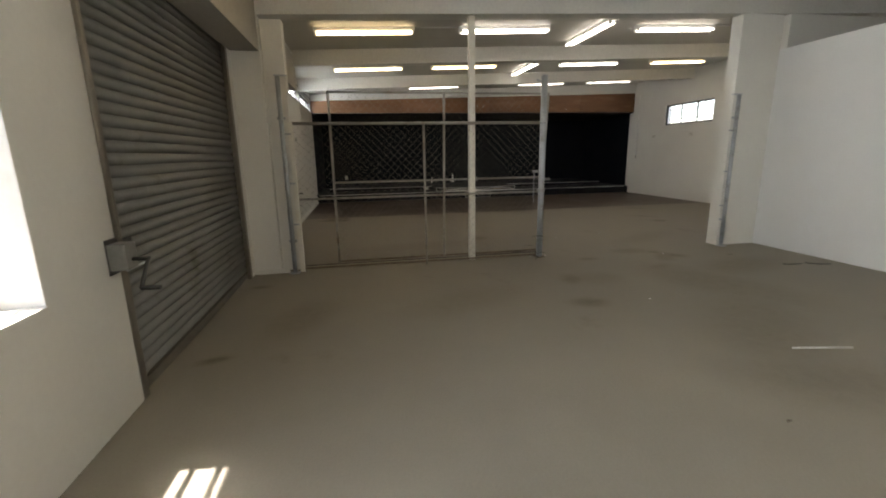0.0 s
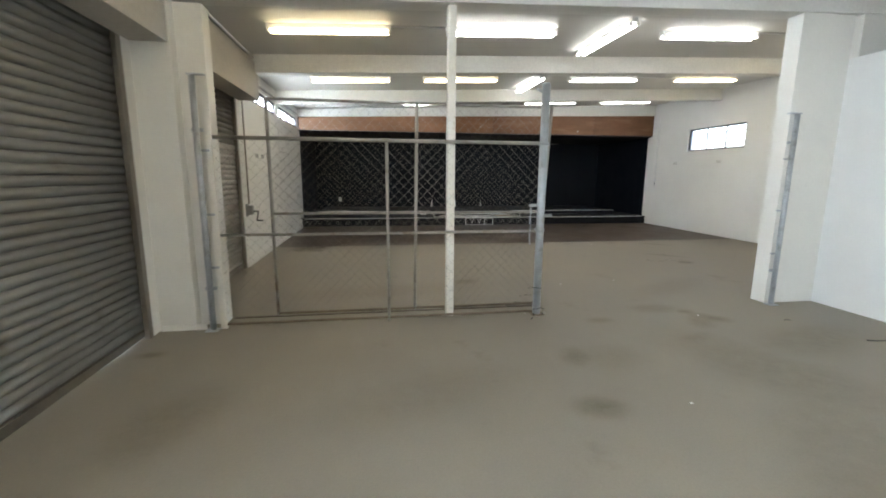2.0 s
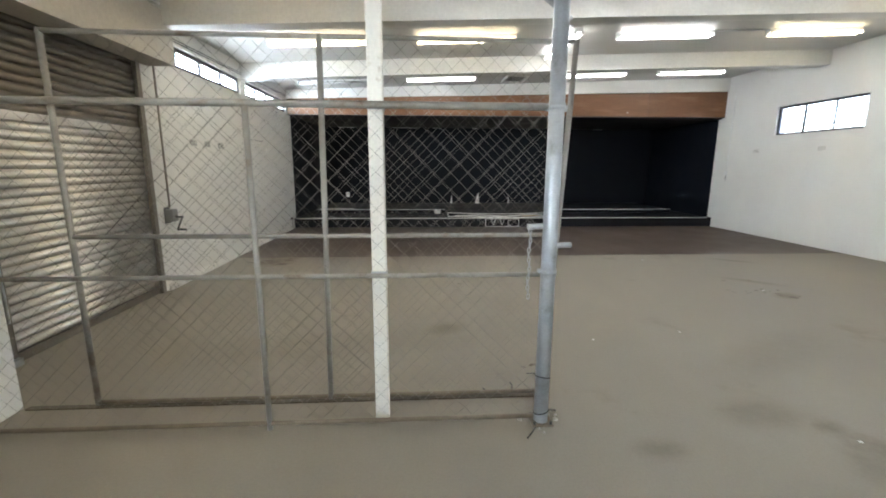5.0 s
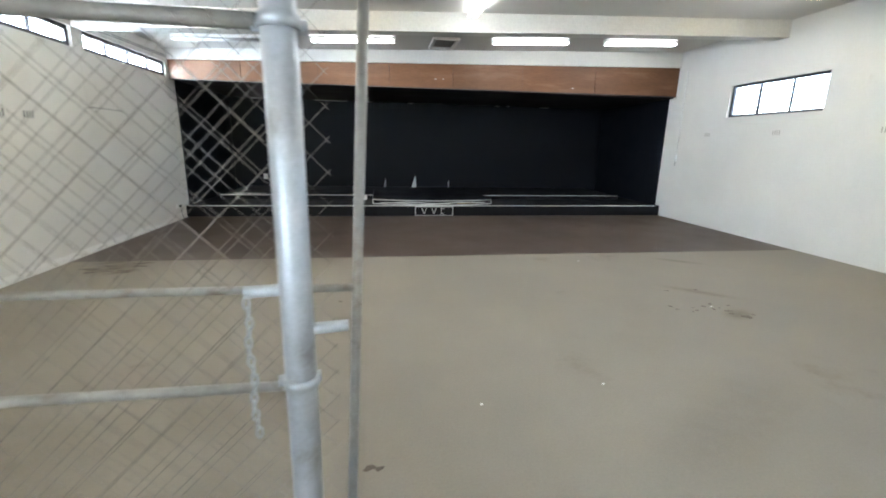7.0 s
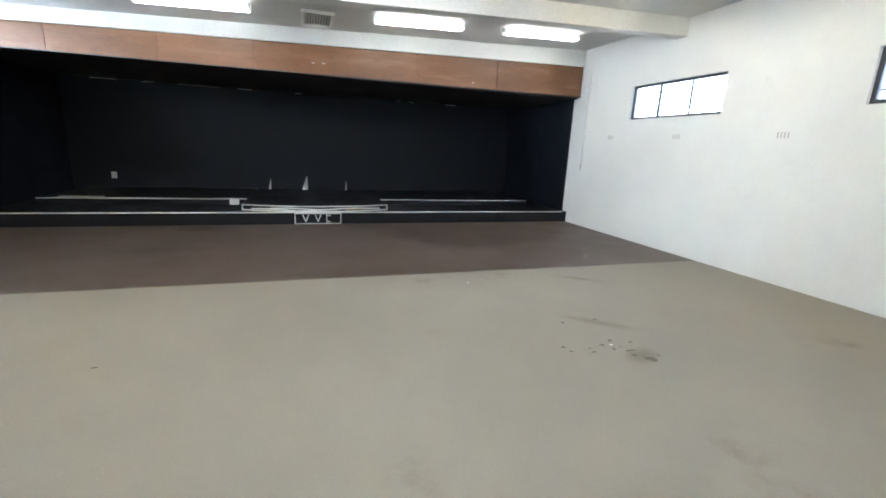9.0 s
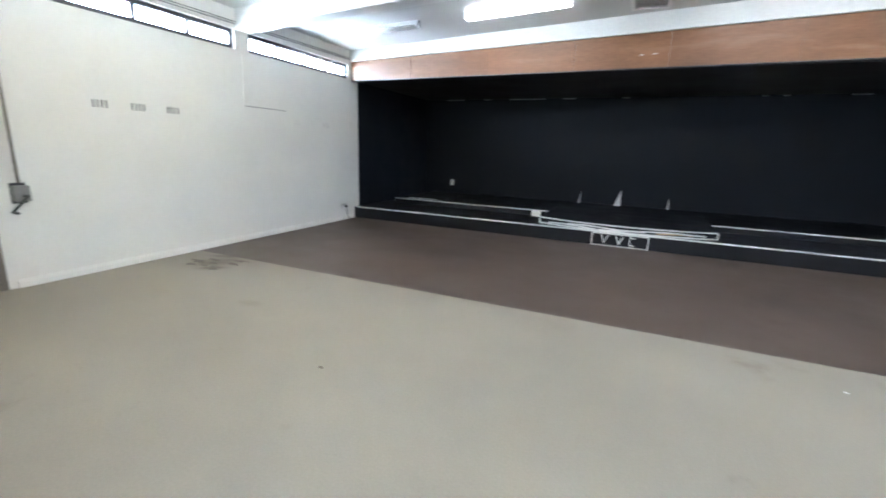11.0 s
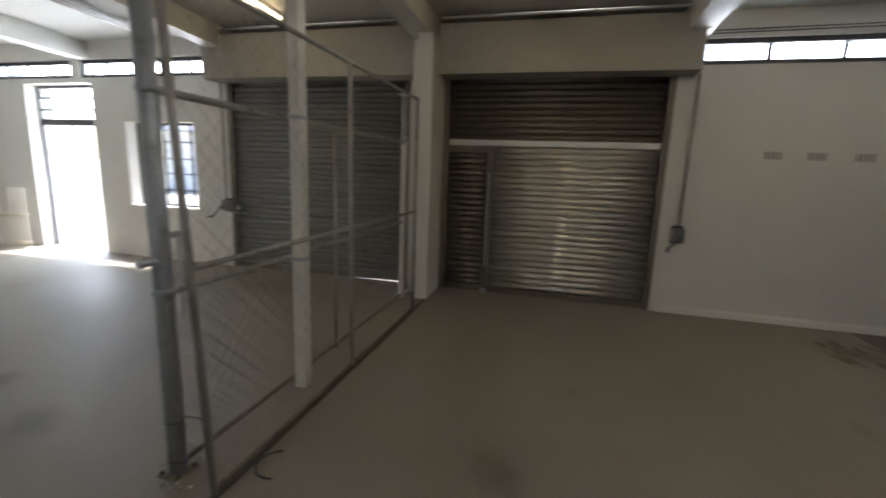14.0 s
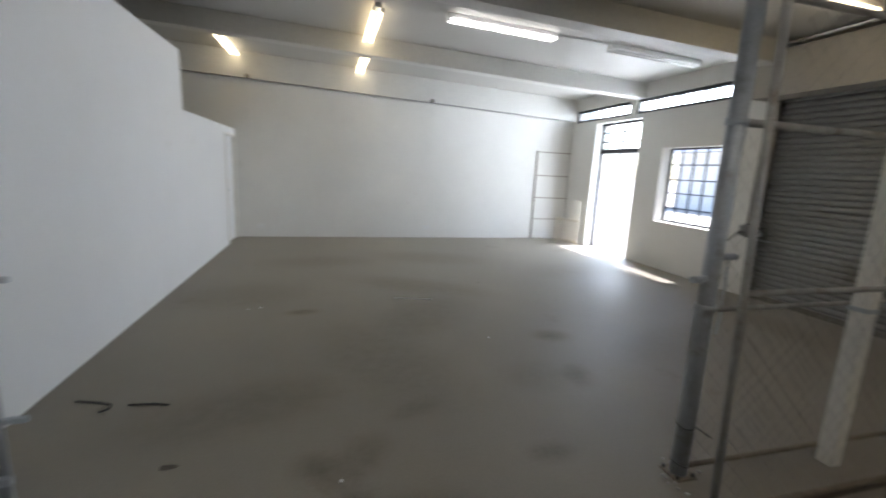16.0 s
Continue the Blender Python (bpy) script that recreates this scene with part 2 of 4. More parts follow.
def wall_strip(bm, axis, c0, c1, lo, hi, top, holes):
    """A wall between c0 and c1 across, lo to hi along, from the ground to top, with (a, b, z0, z1) openings, made of butting blocks."""
    cuts = sorted({lo, hi, *[v for h in holes for v in h[:2]]})
    for a, b in zip(cuts, cuts[1:]):
        zs = [-0.1]
        for h in sorted(holes, key=lambda k: k[2]):
            if h[0] <= a and h[1] >= b:
                zs += [h[2], h[3]]
        zs.append(top)
        for z0, z1 in zip(zs[::2], zs[1::2]):
            if z1 - z0 > 0.001:
                box(bm, *((c0, a, z0, c1, b, z1) if axis == "y" else (a, c0, z0, b, c1, z1)))
    return bm


DOOR_A, DOOR_B = (3.08, 5.86), (6.31, 8.93)
ENTR = (-0.85, 0.56)
WIN_A = (1.19, 2.47, 0.83, 2.12)
WIN_R = (10.96, 12.89, 2.24, 2.84)
WIN_R2 = (7.32, 9.20, 2.235, 2.83)
holes_left = [(*DOOR_A, -0.1, 2.86), (*DOOR_B, -0.1, 2.86), (*ENTR, -0.1, 2.70), WIN_A,
              (-1.72, 0.18, 2.775, 3.045), (0.36, 2.95, 2.775, 3.045), (9.12, 11.78, 2.775, 3.045), (12.02, 14.42, 2.775, 3.045)]
structure("wall_left", wall_strip(B(), "y", XO, XL, YB - T, YE + T, 3.45, holes_left), M_WALL, "white painted plaster side wall with door and clerestory openings", "wall")
structure("wall_right", wall_strip(B(), "y", XR, XR + T, YB - T, YE + T, 3.95, [WIN_R, WIN_R2]), M_WALL, "white painted plaster side wall with a high window", "wall")
structure("wall_back", wall_strip(B(), "x", YB - T, YB, XL, XR, 3.95, []), M_WALL, "white painted plaster end wall", "wall")
structure("wall_stage", wall_strip(B(), "x", YE, YE + T, XL, XR, 3.95, []), M_BLACK, "matt black painted end wall of the stage", "wall")

YC = 10.93                                                      # where the brown paint begins


def floor_sheet(y0, y1, step, stains):
    """A floor slab whose top is a fine grid that carries a stain strength at each corner."""
    nx, ny = int((XR - XL) / step) + 1, int((y1 - y0) / step) + 1
    xs, ys = np.linspace(XL - 0.2, XR + 0.2, nx), np.linspace(y0, y1, ny)
    verts = [(x, y, 0.0) for y in ys for x in xs]
    faces = [(j * nx + i, j * nx + i + 1, (j + 1) * nx + i + 1, (j + 1) * nx + i) for j in range(ny - 1) for i in range(nx - 1)]
    me = bpy.data.meshes.new("floor")
    me.from_pydata(verts, [], faces)
    gx, gy = np.meshgrid(xs, ys)
    amount = np.zeros(gx.shape)
    for x, y, rx, ry, turn, a in stains:
        c, k = math.cos(turn), math.sin(turn)
        u, v = (gx - x) * c + (gy - y) * k, -(gx - x) * k + (gy - y) * c
        amount = np.maximum(amount, min(1.0, 1.15 * a) * np.exp(-((u / rx) ** 2 + (v / ry) ** 2) ** 1.6))
    at = me.attributes.new("stain", "FLOAT", "POINT")
    at.data.foreach_set("value", amount.ravel())
    return me


# x, y, half-lengths, turn and strength of the stains trodden into the paint
STAINS = [(4.26, 4.08, 0.18, 0.13, -0.1, 0.6), (4.47, 4.86, 0.13, 0.19, -0.4, 0.5), (4.78, 4.82, 0.32, 0.24, 0.0, 0.22), (0.96, 3.56, 0.12, 0.05, 0.2, 0.8), (0.89, 5.4, 0.1, 0.06, 0, 0.6),
          (5.95, 4.35, 0.45, 0.95, 0.35, 0.3), (5.85, 4.62, 0.25, 0.16, -0.6, 0.3), (5.15, 5.70, 0.14, 0.08, 0, 0.45), (6.42, 5.58, 0.16, 0.11, -0.4, 0.5), (6.28, 5.85, 0.1, 0.08, 0.0, 0.45), (6.0, 6.0, 0.28, 0.16, 0.0, 0.35),
          (6.66, 3.08, 0.16, 0.08, 0.1, 0.6), (5.8, 5.1, 0.25, 0.1, 0.4, 0.4), (6.2, 5.5, 0.2, 0.12, 0.8, 0.35), (4.06, 7.54, 0.2, 0.14, 0.5, 0.5),
          (9.1, 10.4, 0.3, 0.05, -0.6, 0.5), (8.4, 9.1, 0.35, 0.06, -0.7, 0.5), (2.96, 9.79, 0.12, 0.06, 0, 0.25), (8.32, 8.43, 0.16, 0.1, 0.4, 0.6),
          (1.45, 10.62, 0.30, 0.20, 0.9, 0.6), (1.30, 10.88, 0.2, 0.06, 0.3, 0.7), (1.62, 10.42, 0.18, 0.07, 0.6, 0.7), (5.2, 2.2, 0.9, 0.35, -0.5, 0.35), (3.1, 4.4, 0.8, 0.3, 0.4, 0.2), (5.4, 3.3, 1.0, 0.4, 0.9, 0.3),
          (1.5, 4.3, 0.5, 0.25, 1.2, 0.3), (6.9, 4.9, 0.7, 0.3, 0.3, 0.35), (3.0, 7.2, 1.2, 0.3, 0.1, 0.2), (7.4, 2.4, 0.7, 0.5, 0.2, 0.25),
          (2.6, 1.5, 0.7, 0.4, 0.5, 0.2), (4.6, 0.4, 0.9, 0.5, -0.3, 0.3), (6.5, 0.6, 0.8, 0.4, 0.1, 0.25), (6.9, 6.9, 0.8, 0.25, 0.5, 0.2)]
tagged(new("floor", floor_sheet(YB - 0.2, YC, 0.05, STAINS)), "worn grey-brown painted concrete floor with trodden stains", "floor", kind="structure").data.materials.append(M_FLOOR)
tagged(new("floor_brown", floor_sheet(YC, YE + 0.2, 0.12, [(3.6, 12.6, 0.8, 0.3, 0.3, 0.5), (8.0, 12.4, 1.0, 0.3, -0.2, 0.4)])), "dark brown painted concrete floor strip", "floor", kind="structure").data.materials.append(M_RED)
structure("floor_slab", box(B(), XO, YB - T, -0.12, XR + T, YE + T, -0.004), M_YARD, "concrete floor slab under the paint", "floor")
structure("ground", box(B(), -400, -400, -0.9, 400, 400, -0.125), M_YARD, "pale sunlit paving outside", "ground")

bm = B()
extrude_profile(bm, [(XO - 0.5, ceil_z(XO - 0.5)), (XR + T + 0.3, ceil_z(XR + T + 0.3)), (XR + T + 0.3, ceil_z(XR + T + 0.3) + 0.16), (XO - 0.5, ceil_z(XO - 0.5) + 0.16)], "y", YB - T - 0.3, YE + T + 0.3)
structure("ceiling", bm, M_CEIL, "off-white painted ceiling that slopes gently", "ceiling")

BEAMS = [(0.45, 0.11), (3.18, 0.11), (6.12, 0.12), (9.03, 0.12), (11.93, 0.12)]
for i, (y, w) in enumerate(BEAMS):
    bm = B()
    extrude_profile(bm, [(XL, ceil_z(XL) - 0.27), (XR, ceil_z(XR) - 0.27), (XR, ceil_z(XR) - 0.002), (XL, ceil_z(XL) - 0.002)], "y", y - w, y + w)
    structure("beam_%d" % (i + 1), bm, M_BEAM, "white painted concrete ceiling beam", "beam")
for nm, y0, y1, dl, dr in (("beam_back", YB, YB + 0.10, 0.5, 0.5), ("beam_stage", YS - 0.1, YS + 0.16, 0.20, 0.325)):
    bm = B()
    extrude_profile(bm, [(XL, ceil_z(XL) - dl), (XR, ceil_z(XR) - dr), (XR, ceil_z(XR) - 0.002), (XL, ceil_z(XL) - 0.002)], "y", y0, y1)
    structure(nm, bm, M_BEAM, "white painted concrete edge beam", "beam")

# pillar, stub wall and partition
structure("pillar", box(box(B(), XL, YF, 0, 1.03, YF + 0.13, ceil_z(XL) - 0.262, 0.006), XL, YF + 0.131, 0, 1.27, YF + 0.31, ceil_z(XL) - 0.262, 0.008), M_WALL, "white painted pillar between the roller doors", "pillar")
structure("wall_stub", box(B(), 7.50, YF + 0.02, 0, 8.174, YF + 0.215, ceil_z(7.5) - 0.262), M_WALL, "white painted stub wall at the fence line", "wall")
structure("wall_cross", box(B(), 8.292, YF + 0.02, 0, XR, YF + 0.215, ceil_z(8.292) - 0.262), M_WALL, "white painted cross wall behind the partition", "wall")
bm = B()
box(bm, 8.174, 1.35, 0, 8.29, YF + 0.22, 2.86)
box(bm, 8.174, -0.95, 0, 8.29, 1.35, 2.15)
box(bm, 8.174, -1.72, 2.0, 8.29, -0.95, 2.15)
box(bm, 8.174, YB, 0, 8.29, -1.72, 2.15)
structure("wall_partition", bm, M_BOARD, "white painted partition wall stepping down in height", "wall")
bm = B()
box(bm, 8.160, -1.76, 0.0, 8.30, -1.715, 2.04)
box(bm, 8.160, -0.955, 0.0, 8.30, -0.91, 2.04)
box(bm, 8.160, -1.715, 1.995, 8.30, -0.955, 2.04)
structure("door_frame_1", bm, M_WHITE_STEEL, "grey-white painted door frame in the partition", "door frame")
leaf = thing("door_1", (8.235, -1.71, 0), "closed white painted flush door in the partition", "door")
leaf["kind"] = "structure"
part("leaf", box(B(), -0.02, 0, 0.01, 0.02, 0.75, 1.99, 0.002), M_BOARD, leaf)
part("door_handle", rod(rod(B(), (-0.02, 0.68, 1.0), (-0.07, 0.68, 1.0), 0.009), (-0.07, 0.68, 1.0), (-0.07, 0.57, 1.0), 0.008), M_GALV, leaf)

structure("pillar_foot", extrude_profile(B(), [(YF - 0.022, 0), (YF - 0.001, 0), (YF - 0.001, 0.05), (YF - 0.008, 0.045)], "x", XL + 0.02, 1.13), M_WALL, "rough white plaster lip at the pillar foot", "trim")

# skirting kerb along the rear left wall
bm = B()
extrude_profile(bm, [(XL, 0), (XL + 0.03, 0), (XL + 0.022, 0.05), (XL, 0.085)], "y", 9.0, YS - 0.05)
structure("baseboard", bm, M_WALL, "rough plaster skirting at the wall foot", "baseboard")


# ---- windows ----
def window(name, y0, y1, z0, z1, x, bars_y, bars_z, label, t=0.022, pane=True):
    w = thing(name, (x, y0, z0), label, "window")
    w["kind"] = "structure"
    W, H = y1 - y0, z1 - z0
    bm = B()
    f = min(t * 1.5, 0.055)
    for a in ((0, 0, W, f), (0, H - f, W, H), (0, f, f, H - f), (W - f, f, W, H - f)):
        box(bm, -0.02, a[0], a[1], 0.02, a[2], a[3])
    part("window_frame", bm, M_DARK_STEEL, w)
    for b in bars_y:
        part("mullion", box(B(), -0.014, b * W - t / 2, f, 0.014, b * W + t / 2, H - f), M_DARK_STEEL, w)
    for b in bars_z:
        part("glazing_bar", box(B(), -0.012, f, b * H - t / 2, 0.012, W - f, b * H + t / 2), M_DARK_STEEL, w)
    if pane:
        ys = [f, *[b * W for b in bars_y], W - f]
        for a, b in zip(ys, ys[1:]):
            p = part("pane", box(B(), -0.003, a + t / 2, f, 0.003, b - t / 2, H - f), M_GLASS, w)
            p.visible_shadow = False
    return w


xw = XO + 0.05
window("window_1", *WIN_A[:2], *WIN_A[2:], XO + 0.024, (0.2, 0.4, 0.6, 0.8), (0.2, 0.4, 0.58, 0.78), "steel casement window with small panes and bars", 0.02)
for i, (a, b, n) in enumerate(((-1.72, 0.18, 4), (0.36, 2.95, 5), (9.12, 11.78, 4), (12.02, 14.42, 4))):
    window("window_%d" % (i + 2), a, b, 2.775, 3.045, XL - 0.06, [k / n for k in range(1, n)], (), "narrow clerestory window strip in a dark steel frame", 0.05)
window("window_6", *WIN_R[:2], *WIN_R[2:], XR + 0.07, (0.333, 0.667), (), "high three-pane window in a dark steel frame", 0.028)
window("window_8", *WIN_R2[:2], *WIN_R2[2:], XR + 0.07, (0.333, 0.667), (), "high three-pane window in a dark steel frame", 0.035)
bars = thing("burglar_bars", (XR + 0.15, WIN_R[0], WIN_R[2]), "thin steel burglar bars outside the high window", "window bars", "burglar bars")
for k in range(1, 12):
    part("bar", rod(B(), (0, k * 0.1565, 0), (0, k * 0.1565, 0.595), 0.006, 6), M_IRON, bars)
for z in (0.15, 0.44):
    part("cross_bar", box(B(), -0.004, 0.0, z, 0.004, 1.88, z + 0.02), M_IRON, bars)
copy_thing(bars, pose(XR + 0.15, WIN_R2[0], WIN_R2[2]))
for nm, y0, y1, z in (("sill_1", WIN_A[0], WIN_A[1], WIN_A[2]),):
    structure(nm, box(B(), XO + 0.08, y0 - 0.0, z - 0.03, XL + 0.012, y1, z + 0.004), M_WALL, "white painted window sill", "sill")

# entrance: transom light, frame, one fixed leaf
window("window_7", *ENTR, 2.12, 2.70, xw, (0.5,), (0.33, 0.66), "transom light over the entrance with small panes", 0.03)
fr = thing("door_frame_2", (xw, ENTR[0], 0), "dark steel entrance door frame", "door frame")
fr["kind"] = "structure"
W = ENTR[1] - ENTR[0]
part("jamb", box(B(), -0.03, 0, 0, 0.03, 0.05, 2.12), M_DARK_STEEL, fr)
part("jamb", box(B(), -0.03, W - 0.05, 0, 0.03, W, 2.12), M_DARK_STEEL, fr)
part("head", box(B(), -0.03, 0.05, 2.06, 0.03, W - 0.05, 2.12), M_DARK_STEEL, fr)
part("centre_post", box(B(), -0.02, 0.67, 0, 0.02, 0.695, 2.06), M_DARK_STEEL, fr)

# canopy outside and a plinth step
structure("canopy", box(B(), -0.06, -2.0, 2.665, XO, 3.0, 2.745), M_FACADE, "concrete canopy over the entrance and window", "canopy")
structure("doorstep", box(B(), -0.25, ENTR[0] - 0.1, -0.125, XO, ENTR[1] + 0.1, -0.002), M_YARD, "low concrete doorstep", "step")


# ---- roller doors ----
def slat_mesh(name, length, pitch, mat, bulge=0.027):
    """One curved interlocking slat, lying along y, its foot at z 0."""
    bm = B()
    n = 9
    outer = [((bulge + 0.006) * math.sin(math.pi * (k / n) ** 0.85) ** 0.8 - 0.006, -0.003 + (pitch + 0.006) * k / n) for k in range(n)] + [(-0.006, pitch + 0.003)]
    pts = outer + [(u - 0.009, z) for u, z in outer[::-1]]
    extrude_profile(bm, pts, "y", 0, length)
    return mesh_of(name, bm, mat, smooth=True)


def roller_door(at, y0, y1, label, lower, upper, split, wicket=None, lift=0.0):
    d = thing("roller_door", at, label, "roller door", "roller shutter doors")
    top, pitch, w = 2.84, 0.075, y1 - y0
    for nm, a, b in (("guide_rail", 0.0, 0.07), ("guide_rail", w - 0.07, w)):
        bm = B()
        box(bm, 0.03, a, 0, 0.075, b, top, 0.004)
        box(bm, -0.05, a + (0 if a == 0 else 0.045), 0, 0.028, b - (0.045 if a == 0 else 0), top)
        part(nm, bm, M_SLAT_DULL_SHADE, d)
    rows = 37
    lo, hi = 0.026, w - 0.026
    start = wicket - 0.03 if wicket else lo
    m_low = slat_mesh("slat", hi - start, pitch, lower)
    m_up = slat_mesh("slat", hi - lo, pitch, upper)
    for k in range(rows):
        z = 0.08 + k * pitch
        if abs(z - split) < pitch * 0.5:
            part("lath_joint_bar", box(B(), -0.006, lo, z, 0.034, hi, z + pitch - 0.003, 0.004), M_SLAT, d, "bright galvanised joint bar")
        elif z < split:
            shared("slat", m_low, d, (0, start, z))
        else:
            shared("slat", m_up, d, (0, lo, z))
    part("bottom_bar", extrude_profile(B(), [(lo, 0.004), (lo + 0.5 * (hi - lo), 0.004 + 0.15 * lift), (hi, 0.005 + lift), (hi, 0.078), (lo, 0.078)], "x", -0.02, 0.03), M_SLAT_DULL_SHADE, d)
    if wicket:
        wd = part("wicket_frame", box(box(box(B(), -0.01, lo, 0.08, 0.045, lo + 0.05, split), -0.01, wicket - 0.09, 0.08, 0.05, wicket - 0.004, split), -0.01, lo + 0.05, split - 0.085, 0.045, wicket - 0.09, split), M_SLAT_DULL_SHADE, d, "steel frame of the wicket door")
        m_w = slat_mesh("wicket_slat", wicket - 0.075 - lo - 0.045, pitch, M_SLAT_DULL_SHADE)
        for k in range(rows):
            z = 0.08 + k * pitch
            if z + pitch < split - 0.05:
                shared("wicket_slat", m_w, d, (0.0, lo + 0.045, z))
        part("wicket_bolt", rod(rod(B(), (0.07, wicket - 0.05, 0.35), (0.07, wicket - 0.05, 1.55), 0.012, 8), (0.04, wicket - 0.05, 1.0), (0.1, wicket - 0.05, 1.0), 0.018, 8), M_GALV, d, "galvanised sliding bolt")
        part("floor_bolt", box(B(), 0.05, wicket - 0.09, 0.0, 0.09, wicket - 0.01, 0.06, 0.005), M_GALV, d)
    return d


da = roller_door((XL - 0.07, DOOR_A[0], 0), *DOOR_A, "closed grey steel roller shutter door in the side wall", M_SLAT_GREY, M_SLAT_GREY, 9.0, lift=0.017)
# above the joint bar the slats are coloured darker and browner for shade
db = roller_door((XL - 0.07, DOOR_B[0], 0), *DOOR_B, "closed galvanised roller shutter door with a narrow wicket door", M_SLAT, M_SLAT_DULL_SHADE, 1.88, 0.66)

# boxed headers over the roller drums
for nm, a, b in (("header_1", 2.98, YF - 0.005), ("header_2", YF + 0.315, 9.08)):
    bm = B()
    box(bm, XL, a, 2.66, 1.02, b, ceil_z(XL) - 0.10, 0.006)
    structure(nm, bm, M_HEADER, "boxed plaster housing over a roller door", "door housing")
for i, (a, b) in enumerate(((2.98, YF - 0.01), (YF + 0.32, 9.2))):
    c = thing("conduit", (1.0, a, ceil_z(1.0) - 0.05), "white conduit along the ceiling edge above a roller door", "conduit", "ceiling edge conduits")
    part("pipe", rod(B(), (0, 0, 0), (0, b - a, 0), 0.016, 8), M_PLASTIC, c, smooth=True)


def hoist(at, label, top):
    """Hand-chain hoist box with its conduit and crank."""
    h = thing("crank_box", at, label, "crank box", "roller door crank boxes")
    part("housing", box(B(), 0, -0.06, -0.075, 0.1, 0.06, 0.075, 0.012), M_SLAT_GREY, h, "grey gear housing")
    part("shaft", rod(B(), (0.04, 0, 0.1), (0.04, 0.0, top), 0.012, 8), M_SLAT_DULL_SHADE, h, "dull steel shaft", smooth=True)
    bm = rod(B(), (0.088, 0, -0.02), (0.19, 0, -0.02), 0.012, 8)
    rod(bm, (0.18, 0, -0.02), (0.18, -0.13, -0.16), 0.011, 8)
    rod(bm, (0.18, -0.13, -0.16), (0.28, -0.13, -0.16), 0.013, 8)
    part("crank_handle", bm, M_IRON, h, "dark iron crank handle", smooth=True)
    part("back_plate", box(B(), -0.002, -0.06, -0.10, 0.008, 0.06, 0.10), M_DARK_STEEL, h)
    return h


hoist((XL, 9.13, 0.93), "grey steel crank box with a tall shaft beside the roller door", 1.75)
hoist((XL, 3.03, 0.93), "grey steel crank box with a handle by the grey roller door", 1.73)
lock = thing("shutter_lock", (XL - 0.03, 3.16, 0.92), "dark steel lock plate with a padlock on the roller door", "lock")
part("plate", box(B(), 0, -0.05, -0.08, 0.03, 0.10, 0.08, 0.006), M_IRON, lock)
part("padlock", box(B(), 0.032, 0.02, -0.05, 0.06, 0.07, 0.0, 0.008), M_GALV, lock, "small bright padlock")
part("shackle", rod(rod(B(), (0.046, 0.03, 0.0), (0.046, 0.033, 0.04), 0.004, 6), (0.046, 0.06, 0.0), (0.046, 0.033, 0.04), 0.004, 6), M_GALV, lock)
part("slide_bolt", rod(B(), (0.04, -0.03, -0.1), (0.04, 0.22, -0.1), 0.008, 8), M_GALV, lock, smooth=True)


# ---- fence and gate ----
def chain_link(bm, x0, x1, z0, z1, pitch=0.10, r=0.00095):
    """Two layers of slanting wires that cross, clipped to the panel."""
    W, H = x1 - x0, z1 - z0
    for s in (1, -1):
        k = -H
        while k < W + H:
            pts = []
            for (a, z) in ((k, 0.0), (k + s * H, H)):
                pts.append([a, z])
            (ax, az), (bx, bz) = pts
            t0, t1 = 0.0, 1.0
            dx = bx - ax
            for lim in (0.0, W):
                tt = (lim - ax) / dx
                inside_start = (ax >= 0) if lim == 0 else (ax <= W)
                inside_end = (bx >= 0) if lim == 0 else (bx <= W)
                if not inside_start:
                    t0 = max(t0, tt)
                if not inside_end:
                    t1 = min(t1, tt)
            if t1 - t0 > 0.01:
                p = (x0 + ax + dx * t0, s * 0.002, z0 + H * t0)
                q = (x0 + ax + dx * t1, s * 0.002, z0 + H * t1)
                n = Vector((-(q[2] - p[2]), 0, q[0] - p[0])).normalized() * r
                yv = Vector((0, r, 0))
                P, Q = Vector(p), Vector(q)
                A = [bm.verts.new(P + v) for v in (n, yv, -n, -yv)]
                C = [bm.verts.new(Q + v) for v in (n, yv, -n, -yv)]
                for i in range(4):
                    bm.faces.new((A[i], A[(i + 1) % 4], C[(i + 1) % 4], C[i]))
            k += pitch
    return bm


fence = thing("chain_link_fence", (1.29, YF, 0), "galvanised pipe fence panel with chain-link mesh", "fence")
FW = 4.50 - 1.29
for z in (1.855, 0.935, 0.04):
    part("rail", rod(B(), (0, 0, z), (FW, 0, z), 0.019 if z > 1.5 else 0.014), M_RAIL if z > 0.5 else M_RUST, fence, smooth=True)
part("post", box(B(), -0.03, -0.025, 0, 0.03, 0.025, 1.87, 0.005), M_WHITE_STEEL, fence, "white painted square post")
part("upright", rod(B(), (1.63, 0, 0.0), (1.63, 0, 1.84), 0.016), M_RAIL, fence, smooth=True)
net = part("chain_link_mesh", chain_link(B(), 0.03, FW, 0.06, 1.85), M_WIRE, fence)
net["kind"] = "stuff"


def lacing(length, z, r, pitch):
    """Wire wound round a level rail."""
    bm = B()
    n = int(length / pitch * 6)
    prev = None
    for k in range(n + 1):
        a = 2 * math.pi * k / 6
        c = Vector((length * k / n, r * math.cos(a), z + r * math.sin(a)))
        ringv = [bm.verts.new(c + Vector((d * 0.0016, 0, e * 0.0016)) + Vector((0, math.cos(a), math.sin(a))) * f * 0.0016) for d, e, f in ((1, 0, 0), (0, 0, 1), (-1, 0, 0))]
        if prev:
            for i in range(3):
                bm.faces.new((prev[i], prev[(i + 1) % 3], ringv[(i + 1) % 3], ringv[i]))
        prev = ringv
    return bm


for z, r in ((1.855, 0.021), (0.935, 0.016)):
    part("lacing_wire", lacing(FW, z, r, 0.075), M_WIRE, fence)

